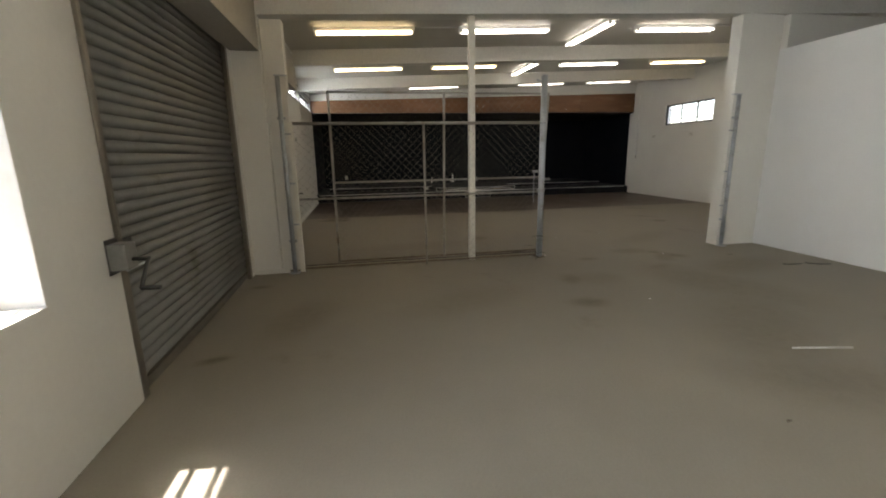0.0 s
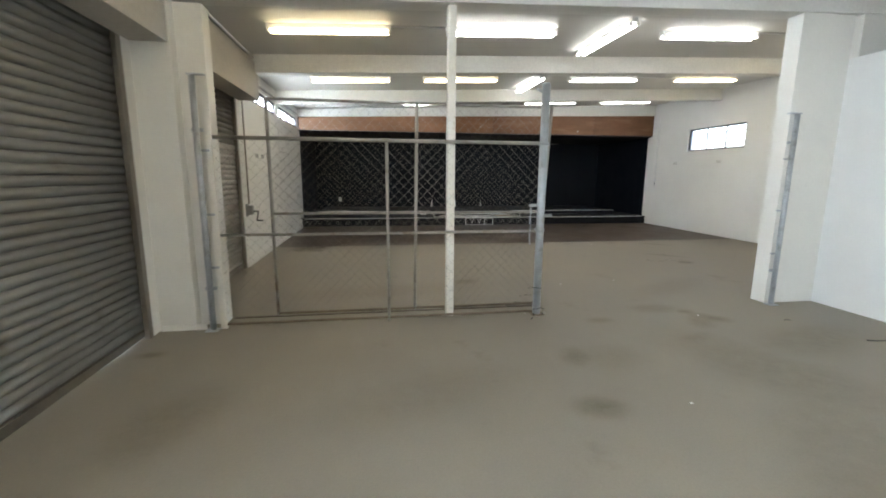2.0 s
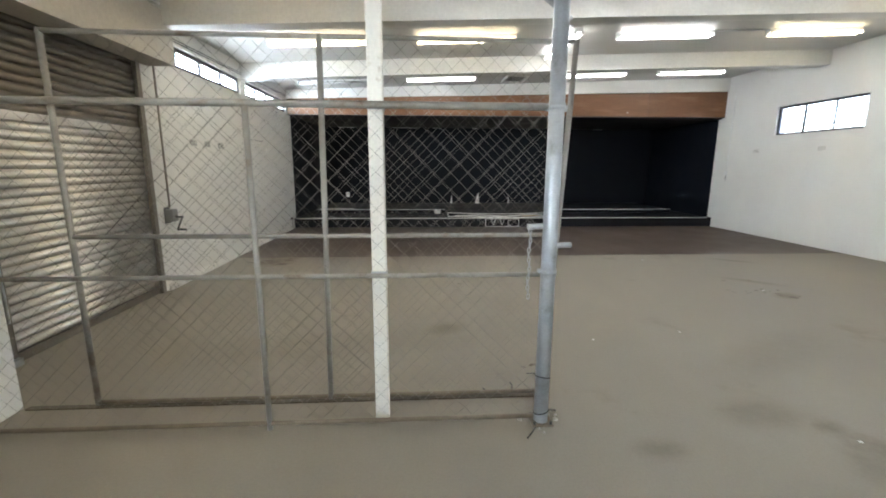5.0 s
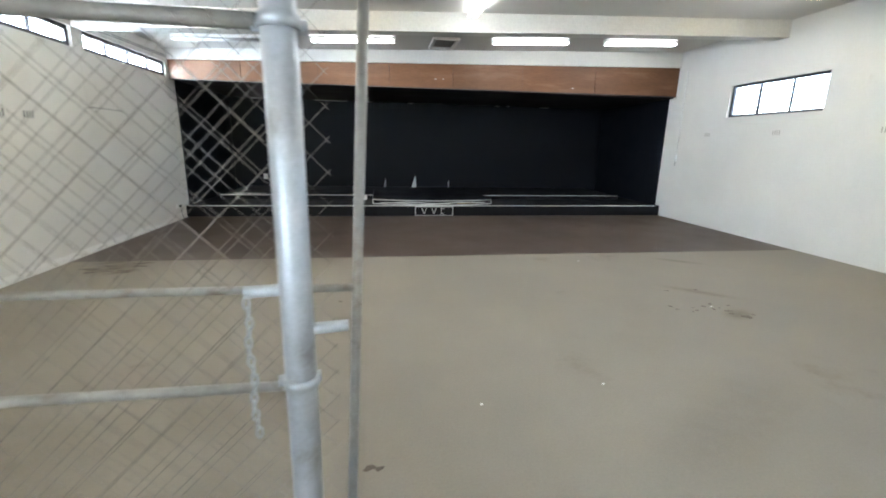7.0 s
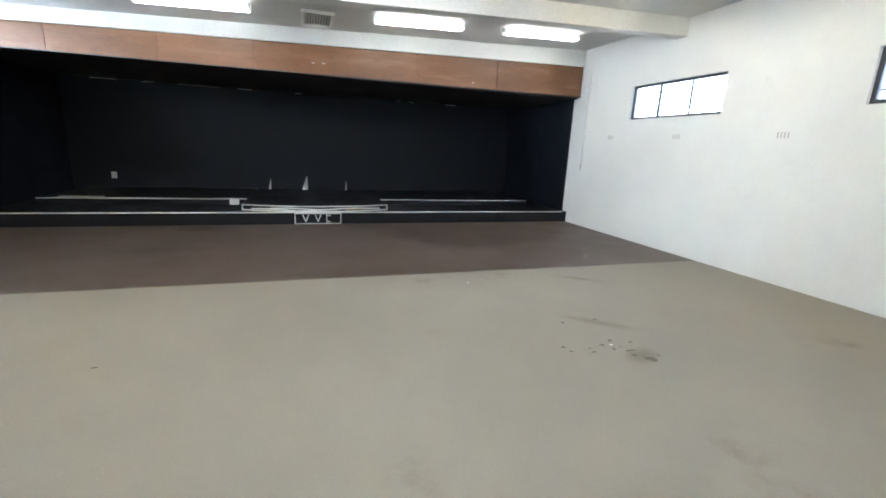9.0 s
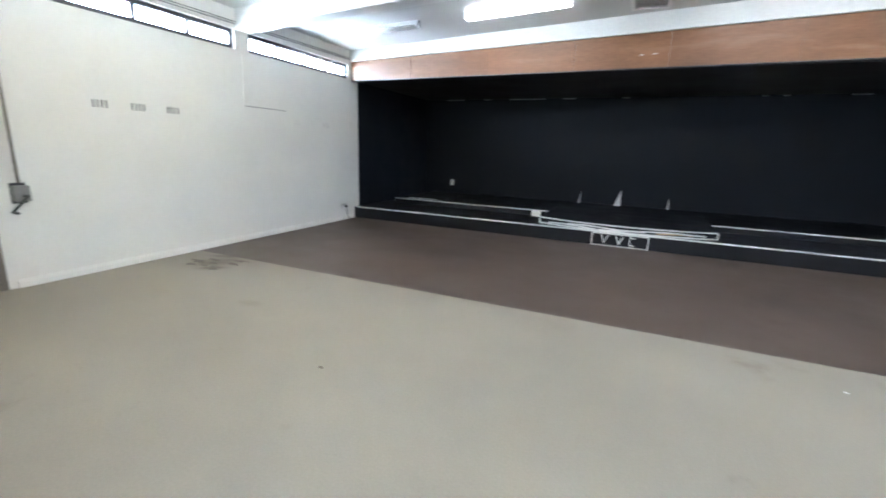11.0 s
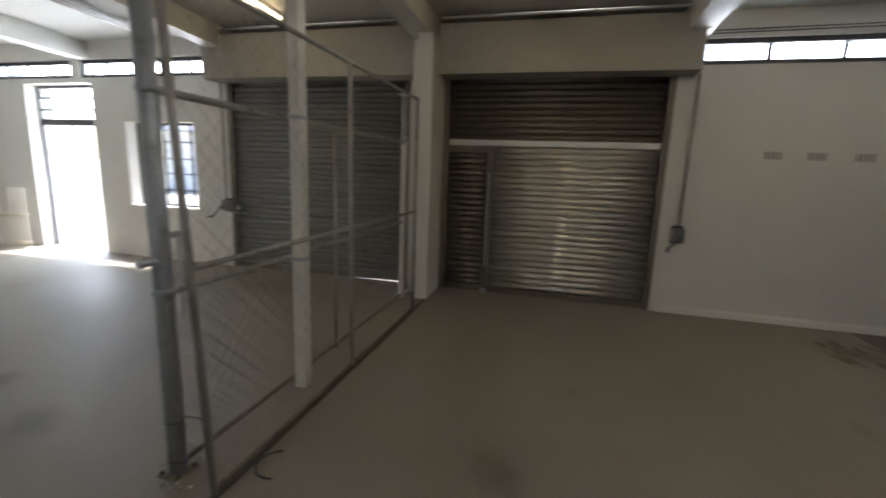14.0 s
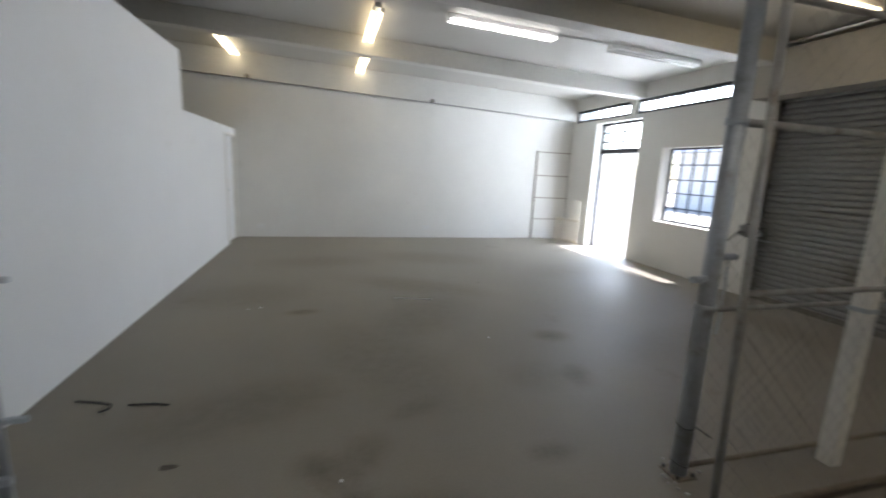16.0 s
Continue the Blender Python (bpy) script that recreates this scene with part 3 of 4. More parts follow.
gate = thing("sliding_gate", (1.74, YF + 0.30, 0), "tall galvanised sliding gate with chain-link mesh, pushed open", "gate")
GW = 4.64 - 1.74
for z, reach in ((2.262, 0.10), (1.115, 0.05), (0.035, 0.0)):
    part("rail", rod(B(), (0, 0, z), (GW + reach, 0, z), 0.0145), M_RAIL if z > 0.5 else M_RUST, gate, smooth=True)
for x, lean in ((0.0, 0.0), (1.48, 0.03), (GW, 0.105)):
    part("upright", rod(B(), (x, 0, 0.02), (x + lean, 0, 2.275), 0.0175), M_RAIL, gate, smooth=True)
net = part("chain_link_mesh", chain_link(B(), 0.02, GW - 0.02, 0.05, 2.25), M_WIRE, gate)
net["kind"] = "stuff"

tr = thing("gate_track", (1.3, YF + 0.30, 0), "rusty steel floor track under the sliding gate", "gate track")
part("angle", box(B(), 0, -0.02, 0.0, 3.37, 0.02, 0.008), M_STAIN, tr)

post = thing("gate_post", (4.55, YF, 0), "tall round galvanised gate post bolted to the floor", "gate post")
part("pipe", rod(B(), (0, 0, 0.0), (0, 0, 2.44), 0.042, 20), M_GALV, post, smooth=True)
part("cap", rod(B(), (0, 0, 2.44), (0, 0, 2.46), 0.045, 20, 0.03), M_GALV, post, smooth=True)
part("foot_plate", box(B(), -0.065, -0.065, 0, 0.065, 0.065, 0.01, 0.003), M_RUST, post, "rusty foot plate")
for sx in (-1, 1):
    for sy in (-1, 1):
        part("bolt", rod(B(), (sx * 0.05, sy * 0.05, 0.01), (sx * 0.05, sy * 0.05, 0.028), 0.008, 6), M_IRON, post)
part("top_arm", rod(B(), (-0.09, 0.02, 2.40), (0.16, 0.33, 2.40), 0.014, 8), M_GALV, post, smooth=True)
for z, a, b in ((1.21, -0.13, 0.0), (1.10, 0.0, 0.13), (1.85, -0.06, 0.06), (0.95, -0.06, 0.05)):
    part("bracket", rod(B(), (a, 0.0, z), (b, 0.02, z), 0.017, 8), M_GALV, post, smooth=True)
for z, turn in ((0.07, 0.4), (0.30, 2.2)):
    bm = B()
    ring = [Vector((0.0445 * math.cos(k * math.pi / 6), 0.0445 * math.sin(k * math.pi / 6), z + 0.012 * math.cos(k * math.pi / 6 + turn))) for k in range(13)]
    for p, q in zip(ring, ring[1:]):
        rod(bm, p, q, 0.0035, 5)
    end = Vector((math.cos(turn), math.sin(turn), 0))
    rod(bm, end * 0.044 + Vector((0, 0, z)), end * 0.12 + Vector((0, 0, z - 0.03)), 0.0035, 5)
    part("tie_wire", bm, M_IRON, post, "dark twisted tie wire")
part("clamp", rod(B(), (0, 0, 1.84), (0, 0, 1.87), 0.048, 16), M_GALV, post, smooth=True)
part("clamp", rod(B(), (0, 0, 0.935), (0, 0, 0.965), 0.048, 16), M_GALV, post, smooth=True)

for x, y, h, way, lab in ((1.20, YF - 0.045, 2.40, 1, "round galvanised post fixed to the pillar"), (7.525, YF - 0.045, 2.24, -1, "round galvanised post fixed to the stub wall")):
    p = thing("gate_post", (x, y, 0), lab, "gate post", "wall posts")
    part("pipe", rod(B(), (0.0, 0.0, 0.0), (0.0, 0.0, h - 0.012), 0.027, 16), M_GALV, p, smooth=True)
    part("top_lug", box(B(), min(-0.04, way * 0.11), -0.025, h - 0.012, max(0.04, way * 0.11), 0.03, h, 0.002), M_GALV, p)
    for z in (0.62, 1.13, 1.72):
        part("catch", box(B(), min(0.03 * way, 0.10 * way), -0.012, z, max(0.03 * way, 0.10 * way), 0.008, z + 0.02, 0.002), M_GALV, p)
    part("wall_clip", box(B(), -0.05, 0.02, 0.4, 0.05, 0.042, 0.43, 0.002), M_GALV, p)
    part("wall_clip", box(B(), -0.05, 0.02, 1.9, 0.05, 0.042, 1.93, 0.002), M_GALV, p)
    part("foot_plate", box(B(), -0.06, -0.06, 0, 0.06, 0.04, 0.01, 0.002), M_GALV, p)

col = thing("steel_column", (3.58, YF + 0.10, 0), "slender white painted square steel column up to the beam", "column")
part("shaft", box(B(), -0.041, -0.041, 0.0, 0.041, 0.041, ceil_z(3.58) - 0.27, 0.006), M_WHITE_STEEL, col)
part("clamp", box(B(), -0.045, -0.05, 1.84, 0.045, 0.045, 1.865), M_GALV, col)
part("clamp", box(B(), -0.045, -0.05, 0.92, 0.045, 0.045, 0.945), M_GALV, col)

chain = thing("chain", (4.43, YF - 0.02, 1.205), "galvanised chain hanging from the gate post bracket", "chain")


def link_mesh():
    bm = B()
    ring = [(0.008 * math.cos(a), 0.018 * math.sin(a)) for a in [math.pi * k / 4 for k in range(8)]]
    for a, b in zip(ring, ring[1:] + ring[:1]):
        rod(bm, (a[0], 0, a[1]), (b[0], 0, b[1]), 0.0032, 5)
    return mesh_of("link", bm, M_GALV)


LINK = link_mesh()
for k in range(15):
    shared("link", LINK, chain, (0.004 * math.sin(k), 0, -0.018 - 0.027 * k), 90 * (k % 2))


# ---- lamps ----
def batten(name, lit, colour, twin=True):
    lab = ("lit twin-tube fluorescent batten on the ceiling" if lit else "unlit fluorescent batten on the ceiling")
    d = thing("fluorescent_lamp", (0, 0, 0), lab, "ceiling lamp", "fluorescent lamps")
    part("batten", box(B(), -0.76, -0.045, -0.055, 0.76, 0.045, 0.0, 0.006), M_PLASTIC, d)
    for s in (-1, 1):
        part("tube", rod(B(), (-0.72, s * 0.052, -0.082), (0.72, s * 0.052, -0.082), 0.014, 10), colour if lit else M_TUBE_OFF, d, smooth=True)
        for e in (-1, 1):
            part("lamp_holder", box(B(), e * 0.735 - 0.015, s * 0.052 - 0.018, -0.1, e * 0.735 + 0.015, s * 0.052 + 0.018, -0.05, 0.003), M_PLASTIC, d)
    return d


def hang(x, y, along_y=False):
    slope = math.degrees(math.atan(0.04))
    return Matrix.Translation((x, y, ceil_z(x) - 0.002)) @ pose(0, 0, 0, 0, -slope, 0) @ pose(0, 0, 0, 0, 0, 90 if along_y else 0)


proto = {}
LAMPS = [("warm", 2.28, 7.555, False), ("cool", 4.52, 7.555, False), ("cool", 6.12, 7.80, True), ("cool", 7.61, 7.555, False), ("warm", 9.72, 7.555, False),
         ("warm", 2.39, 10.47, False), ("warm", 4.54, 10.47, False), ("cool", 6.16, 10.95, True), ("cool", 7.60, 10.47, False), ("warm", 10.0, 10.47, False),
         ("off", 2.05, 13.37, False), ("cool", 4.33, 13.37, False), ("cool", 7.65, 13.37, False), ("cool", 9.90, 13.37, False),
         ("cool", 4.2, 2.1, False), ("off", 1.85, 2.1, False), ("warm", 2.05, 4.38, False),
         ("warm", 5.80, 1.25, True), ("warm", 5.76, -1.06, True), ("warm", 8.10, -1.06, True)]
for kind, x, y, al in LAMPS:
    m = hang(x, y, al)
    if kind not in proto:
        proto[kind] = batten(kind, kind != "off", M_TUBE_WARM if kind == "warm" else M_TUBE_COOL)
        proto[kind].matrix_basis = m
    else:
        copy_thing(proto[kind], m)

# ceiling conduit runs between the lamps
for y, a, b in ((7.555, 3.05, 3.75), (10.47, 8.4, 9.2), (7.555, 8.4, 8.95), (2.1, 2.65, 3.4)):
    c = thing("conduit", (a, y, ceil_z(a) - 0.012), "thin white conduit between ceiling lamps", "conduit", "ceiling conduits")
    part("pipe", rod(B(), (0, 0, 0), (b - a, 0, 0.04 * (b - a)), 0.01, 8), M_PLASTIC, c, smooth=True)

v = thing("ceiling_vent", (6.03, 13.75, ceil_z(6.03)), "square off-white louvred ceiling vent", "vent")
bm = B()
for a in ((-0.25, -0.42, 0.25, -0.37), (-0.25, 0.37, 0.25, 0.42), (-0.25, -0.37, -0.2, 0.37), (0.2, -0.37, 0.25, 0.37)):
    box(bm, a[0], a[1], -0.05, a[2], a[3], 0.0)
part("frame", bm, M_WHITE_STEEL, v)
part("backing", box(B(), -0.2, -0.37, -0.006, 0.2, 0.37, 0.0), M_SLAT_DULL_SHADE, v)
for k in range(9):
    x = -0.185 + k * 0.043
    part("slat", extrude_profile(B(), [(x, -0.04), (x + 0.006, -0.04), (x + 0.03, -0.01), (x + 0.024, -0.01)], "y", -0.37, 0.37), M_WHITE_STEEL, v)

# ---- stage ----
bm = B()
box(bm, XL, YS, 0, XR, YE, 0.235)
structure("stage_platform", bm, M_TIER, "low black painted platform across the end of the hall", "platform")
structure("stage_edge", box(B(), XL + 0.05, YS - 0.008, 0.222, XR - 0.12, YS + 0.016, 0.241, 0.003), M_NOSING, "worn white strip on the platform edge", "trim")
for nm, a, b in (("upper_step_left", 1.0, 4.595), ("upper_step_right", 7.425, 11.2)):
    structure(nm, box(B(), a, 15.75, 0.235, b, YE, 0.345), M_TIER, "second black step on the platform", "step")
    structure(nm + "_edge", box(B(), a, 15.735, 0.333, b, 15.76, 0.35, 0.003), M_NOSING, "worn white strip on the upper step", "trim")


def bow(x0, x1, y_end, y_mid, n=16):
    """Points of a shallow arc that swells towards the hall."""
    return [(x0 + (x1 - x0) * k / n, y_end + (y_mid - y_end) * (1 - (2 * k / n - 1) ** 2)) for k in range(n + 1)]


def sweep(bm, pts, z0, z1, t0, t1):
    """A strip of section t0..t1 deep and z0..z1 high along level points."""
    prev = None
    for x, y in pts:
        ring = [bm.verts.new((x, y + t, z)) for t, z in ((t0, z0), (t1, z0), (t1, z1), (t0, z1))]
        if prev:
            for i in range(4):
                bm.faces.new((prev[i], prev[(i + 1) % 4], ring[(i + 1) % 4], ring[i]))
        else:
            bm.faces.new(ring)
        prev = ring
    bm.faces.new(prev[::-1])
    return bm


ARC = bow(4.60, 7.42, 14.86, 14.59)
bm = B()
low = [bm.verts.new((x, y, 0.235)) for x, y in ARC + [(7.42, YE), (4.60, YE)]]
high = [bm.verts.new((v.co.x, v.co.y, 0.345)) for v in low]
bm.faces.new(low[::-1])
bm.faces.new(high)
for i in range(len(low)):
    bm.faces.new((low[i], low[(i + 1) % len(low)], high[(i + 1) % len(low)], high[i]))
structure("upper_step_middle", bm, M_TIER, "black step with a bowed front in the middle of the platform", "step")
bm = sweep(sweep(B(), ARC, 0.334, 0.351, -0.008, 0.02), ARC, 0.237, 0.256, -0.014, 0.0)
for x in (4.598, 7.402):
    box(bm, x, 14.845, 0.256, x + 0.02, 14.862, 0.334)
structure("upper_step_middle_edge", bm, M_NOSING, "worn white edging round the bowed step", "trim")
# uneven row of thin pale dashes high on the back wall
bm = B()
for x, w in ((1.3, 0.5), (2.3, 0.22), (3.0, 0.9), (4.3, 0.3), (5.6, 0.16), (8.2, 0.12), (8.55, 0.1), (9.6, 0.3)):
    box(bm, x, YE - 0.012, 2.745, x + w, YE - 0.002, 2.757)
structure("stage_top_trim", bm, M_NOSING, "broken row of pale dashes along the stage ceiling", "trim")
structure("stage_side_left", box(B(), XL, YS + 0.16, 0.235, XL + 0.012, YE, 2.76), M_BLACK, "black painted stage side wall", "wall")
structure("stage_side_right", box(B(), XR - 0.012, YS + 0.16, 0.235, XR, YE, 2.76), M_BLACK, "black painted stage side wall", "wall")
structure("stage_ceiling", box(B(), XL, YS + 0.03, 2.76, XR, YE, 2.84), M_SOFFIT, "dark brown painted stage ceiling", "ceiling")
fascia = thing("stage_fascia", (0, YS - 0.06, 0), "varnished brown timber fascia boards above the stage opening", "fascia")
fascia["kind"] = "structure"
FASCIA_CUTS = [XL, 2.05, 3.55, 5.0, 6.35, 7.9, 9.6, XR]


def fascia_edge(x):
    f = (x - XL) / (XR - XL)
    return 2.755 + 0.045 * f, 3.108 + 0.313 * f


for k, (a, b) in enumerate(zip(FASCIA_CUTS, FASCIA_CUTS[1:])):
    a, b = a + 0.0015, b - 0.0015
    (l0, h0), (l1, h1) = fascia_edge(a), fascia_edge(b)
    bm = extrude_profile(B(), [(a, l0), (b, l1), (b, h1), (a, h0)], "y", 0.004 * (k % 2), 0.09)
    bmesh.ops.bevel(bm, geom=bm.edges[:], offset=0.002, segments=1, affect="EDGES")
    part("panel", bm, M_WOOD, fascia)
(l0, h0), (l1, h1) = fascia_edge(XL), fascia_edge(XR)
part("lower_edge", extrude_profile(B(), [(XL, l0 - 0.014), (XR, l1 - 0.014), (XR, l1 - 0.001), (XL, l0 - 0.001)], "y", -0.004, 0.085), M_IRON, fascia, "dark edge strip under the fascia")
for x, dz in ((5.95, 0.33), (6.13, 0.34), (9.05, 0.2)):
    part("paint_chip", box(B(), x, -0.004, 2.755 + dz * 0.6, x + 0.05, -0.0005, 2.765 + dz * 0.6), M_NOSING, fascia, "chipped white fixing mark")

strip = thing("loose_trim", (1.25, 15.95, 0.345), "thin loose white trim lying on the upper step", "trim strip")
part("strip", box(B(), 0, 0, 0, 0.75, 0.03, 0.012, 0.002), M_NOSING, strip)
for k0, k1, z0, mat, lab in ((1, 10, 0.262, M_NOSING, "long loose white trim against the bowed step"), (3, 15, 0.286, M_NOSING, "thin white trim against the bowed step"), (11, 14, 0.268, M_OCHRE, "short bare timber trim against the bowed step")):
    lt = thing("loose_trim", (0, 0, 0), lab, "trim strip", "loose trims")
    bm = B()
    pts = ARC[k0:k1 + 1]
    prev = None
    for i, (x, y) in enumerate(pts):
        z = z0 + 0.012 * math.sin(i * 0.9)
        ring = [bm.verts.new(p) for p in ((x, y - 0.022, z), (x, y - 0.009, z), (x, y - 0.009, z + 0.02), (x, y - 0.022, z + 0.02))]
        if prev:
            for q in range(4):
                bm.faces.new((prev[q], prev[(q + 1) % 4], ring[(q + 1) % 4], ring[q]))
        else:
            bm.faces.new(ring)
        prev = ring
    bm.faces.new(prev[::-1])
    part("strip", bm, mat, lt)
jb = thing("junction_box", (4.28, 15.6, 0.235), "small white electrical box on the platform", "electrical box")
part("case", box(B(), 0, 0, 0, 0.17, 0.1, 0.11, 0.006), M_PLASTIC, jb)
part("cover", box(B(), 0.012, -0.006, 0.012, 0.158, 0.0, 0.098, 0.003), M_PLASTIC, jb)
# pale leaning triangles added in place of light slivers at the back wall
for x, h, w in ((4.88, 0.27, 0.07), (5.70, 0.37, 0.15), (6.80, 0.25, 0.045)):
    o = thing("board_offcut", (x, 17.72, 0.345), "small pale triangle standing in for a sliver of light at the black wall", "board offcut", "board offcuts")
    bm = extrude_profile(B(), [(0, 0), (w, 0), (w * 0.9, h)], "y", 0, 0.012)
    for vtx in bm.verts:
        vtx.co.y += 0.14 * vtx.co.z / 0.26
    part("board", bm, M_NOSING, o)
sw = thing("wall_socket", (1.53, YE, 0.62), "white upright wall socket on the black wall", "socket", "wall sockets")
part("plate", box(B(), -0.055, -0.02, -0.075, 0.055, 0.0, 0.075, 0.005), M_PLASTIC, sw)
part("switch", box(B(), -0.02, -0.026, 0.02, 0.02, -0.02, 0.05), M_PLASTIC, sw)
# painted lettering V V E in a frame, built up from thin bars
vg = thing("kerb_vent", (5.56, YS - 0.012, 0.0), "framed white letter strokes on the platform face", "vent")
bm = B()
for a in ((0, 0.004, 0.88, 0.018), (0, 0.204, 0.88, 0.218), (0, 0.018, 0.014, 0.204), (0.866, 0.018, 0.88, 0.204)):
    box(bm, a[0], -0.004, a[1], a[2], 0.011, a[3])
part("frame", bm, M_NOSING, vg)
for x in (0.15, 0.38):
    part("wire", rod(rod(B(), (x, 0, 0.19), (x + 0.055, 0, 0.05), 0.008, 6), (x + 0.055, 0, 0.05), (x + 0.11, 0, 0.19), 0.008, 6), M_NOSING, vg)
part("wire", rod(rod(rod(B(), (0.6, 0, 0.018), (0.6, 0, 0.204), 0.007, 6), (0.6, 0, 0.17), (0.68, 0, 0.17), 0.007, 6), (0.6, 0, 0.06), (0.67, 0, 0.04), 0.009, 6), M_NOSING, vg)

# ---- small fittings ----
def socket(at, rz, label):
    s = thing("wall_socket", pose(*at, 0, 0, rz), label, "socket", "wall sockets")
    part("plate", box(B(), -0.075, 0.0, -0.045, 0.075, 0.014, 0.045, 0.004), M_PLASTIC, s)
    part("switch", box(B(), 0.01, 0.014, -0.01, 0.045, 0.02, 0.02), M_PLASTIC, s)
    return s


socket((7.74, YB, 0.23), 0, "white wall socket low on the white wall")
socket((4.22, YB, 0.23), 0, "white wall socket under a conduit")
ws = socket((XL, 14.2, 0.28), -90, "white wall socket with a dangling cable near the stage corner")
part("plug", box(B(), -0.06, 0.014, -0.025, -0.015, 0.055, 0.02, 0.006), M_IRON, ws, "dark plug")
bm = rod(B(), (-0.04, 0.04, -0.02), (-0.05, 0.045, -0.17), 0.006, 6)
rod(rod(bm, (-0.05, 0.045, -0.17), (-0.1, 0.05, -0.26), 0.006, 6), (-0.1, 0.05, -0.26), (-0.26, 0.09, -0.272), 0.006, 6)
part("cable", bm, M_IRON, ws, "dark cable")
socket((XL, 0.95, 0.35), -90, "white wall socket below the window wall")
for at, h, lab in (((4.22, YB + 0.012, 0.28), 2.75, "flat white cable trunking up the end wall"), ((7.9, YB + 0.01, 0.3), 2.8, "flat white cable trunking beside the partition")):
    c = thing("conduit", at, lab, "conduit", "wall conduits")
    part("trunking", box(B(), -0.03, -0.012, 0, 0.03, -0.004, h, 0.003), M_WALL, c)
c = thing("conduit", (XR - 0.012, 14.2, 1.45), "white conduit with a pull switch beside the stage", "conduit", "wall conduits")
part("pipe", rod(B(), (0, 0, 0), (0, 0, 1.85), 0.012, 8), M_PLASTIC, c, smooth=True)
part("switch_box", box(B(), -0.03, -0.03, -0.1, 0.01, 0.03, 0.02, 0.004), M_PLASTIC, c)
part("cord", rod(B(), (-0.005, 0, -0.22), (-0.005, 0, -0.1), 0.005, 6), M_IRON, c)
for y in (9.95, 10.35, 10.77, 12.95, 13.7):
    s = thing("air_slot", (XL, y, 1.845), "small slotted air brick in the white wall", "air brick", "air bricks")
    part("plate", box(B(), 0.0, -0.09, -0.05, 0.006, 0.09, 0.05, 0.002), M_WALL, s)
    for k in range(4):
        part("slot", box(B(), 0.006, -0.075 + k * 0.043, -0.04, 0.008, -0.058 + k * 0.043, 0.04), M_IRON if y < 12 else M_BEAM, s)
for y in (10.0, 11.7, 13.33):
    s = thing("air_slot", (XR, y, 1.92), "small slotted air brick in the white wall", "air brick", "air bricks")
    part("plate", box(B(), -0.006, -0.09, -0.05, 0.0, 0.09, 0.05, 0.002), M_WALL, s)
    for k in range(4):
        part("slot", box(B(), -0.008, -0.075 + k * 0.043, -0.04, -0.006, -0.058 + k * 0.043, 0.04), M_HEADER, s)
pn = thing("wall_panel", (XL, 11.88, 2.01), "flush white access panel on the wall", "access panel")
part("plate", box(B(), 0.0, 0.0, 0.0, 0.008, 0.80, 0.72, 0.002), M_WALL, pn)
part("lower_edge", box(B(), 0.008, 0.0, 0.0, 0.014, 0.80, 0.008), M_DARK_STEEL, pn)

for z, nm in ((3.083, "thin dark cable clipped above the clerestory windows"), (3.112, "second dark cable clipped above the clerestory windows")):
    c = thing("cable", (XL + 0.008, 9.12, z), nm, "cable", "wall cables")
    part("sheath", rod(B(), (0.004, 0, 0), (0.004, 5.33, 0.055), 0.006, 8), M_IRON, c, smooth=True)
c = thing("cable", (XL + 0.1, YB + 0.106, ceil_z(XL + 0.1) - 0.494), "thin dark cable clipped along the edge beam", "cable", "wall cables")
part("sheath", rod(B(), (0, 0, 0), (10.2, 0, 0.408), 0.006, 8), M_IRON, c, smooth=True)
for x in (4.22, 7.9):
    rose = thing("junction_box", (x, YB + 0.10, ceil_z(x) - 0.455), "small round grey junction box on the edge beam", "junction box", "beam boxes")
    part("case", rod(B(), (0, 0, 0), (0, 0.035, 0), 0.045, 16), M_SLAT_DULL_SHADE, rose, smooth=True)

# shelving marks in the corner by the entrance: a shallow white shelf unit
sh = thing("shelf_unit", (XL + 0.012, YB + 0.004, 0), "shallow white corner shelf unit with dark edges, empty", "shelf unit")
SW = 0.86
part("back_panel", box(B(), 0, 0, 0.0, SW, 0.012, 2.1), M_WALL, sh)
part("side_panel", box(B(), SW, 0, 0.0, SW + 0.014, 0.034, 2.1, 0.002), M_SHELF_EDGE, sh, "brown side edge")
for z in (0.475, 0.99, 1.52, 2.07):
    b = part("shelf", box(B(), 0.0, 0.012, z, SW, 0.03, z + 0.016, 0.002), M_WALL, sh)
    part("edge_strip", box(B(), 0.0, 0.03, z, SW, 0.033, z + 0.016), M_SHELF_EDGE, b, "brown edge strip")

pg = thing("picket_gate", pose(1.27, -1.22, 0, 0, 0, 123), "white painted steel picket gate standing open at the entrance", "gate")
for k in range(7):
    part("picket", box(B(), k * 0.085, -0.01, 0.02, k * 0.085 + 0.03, 0.01, 0.62 if k < 4 else 1.02, 0.004), M_PICKET, pg)
for z in (0.08, 0.54):
    part("rail", box(B(), -0.01, 0.011, z, 0.56, 0.031, z + 0.04, 0.004), M_PICKET, pg)
part("foot", box(B(), -0.01, -0.08, 0.0, 0.03, 0.08, 0.02), M_PICKET, pg)
part("foot", box(B(), 0.5, -0.08, 0.0, 0.54, 0.08, 0.02), M_PICKET, pg)


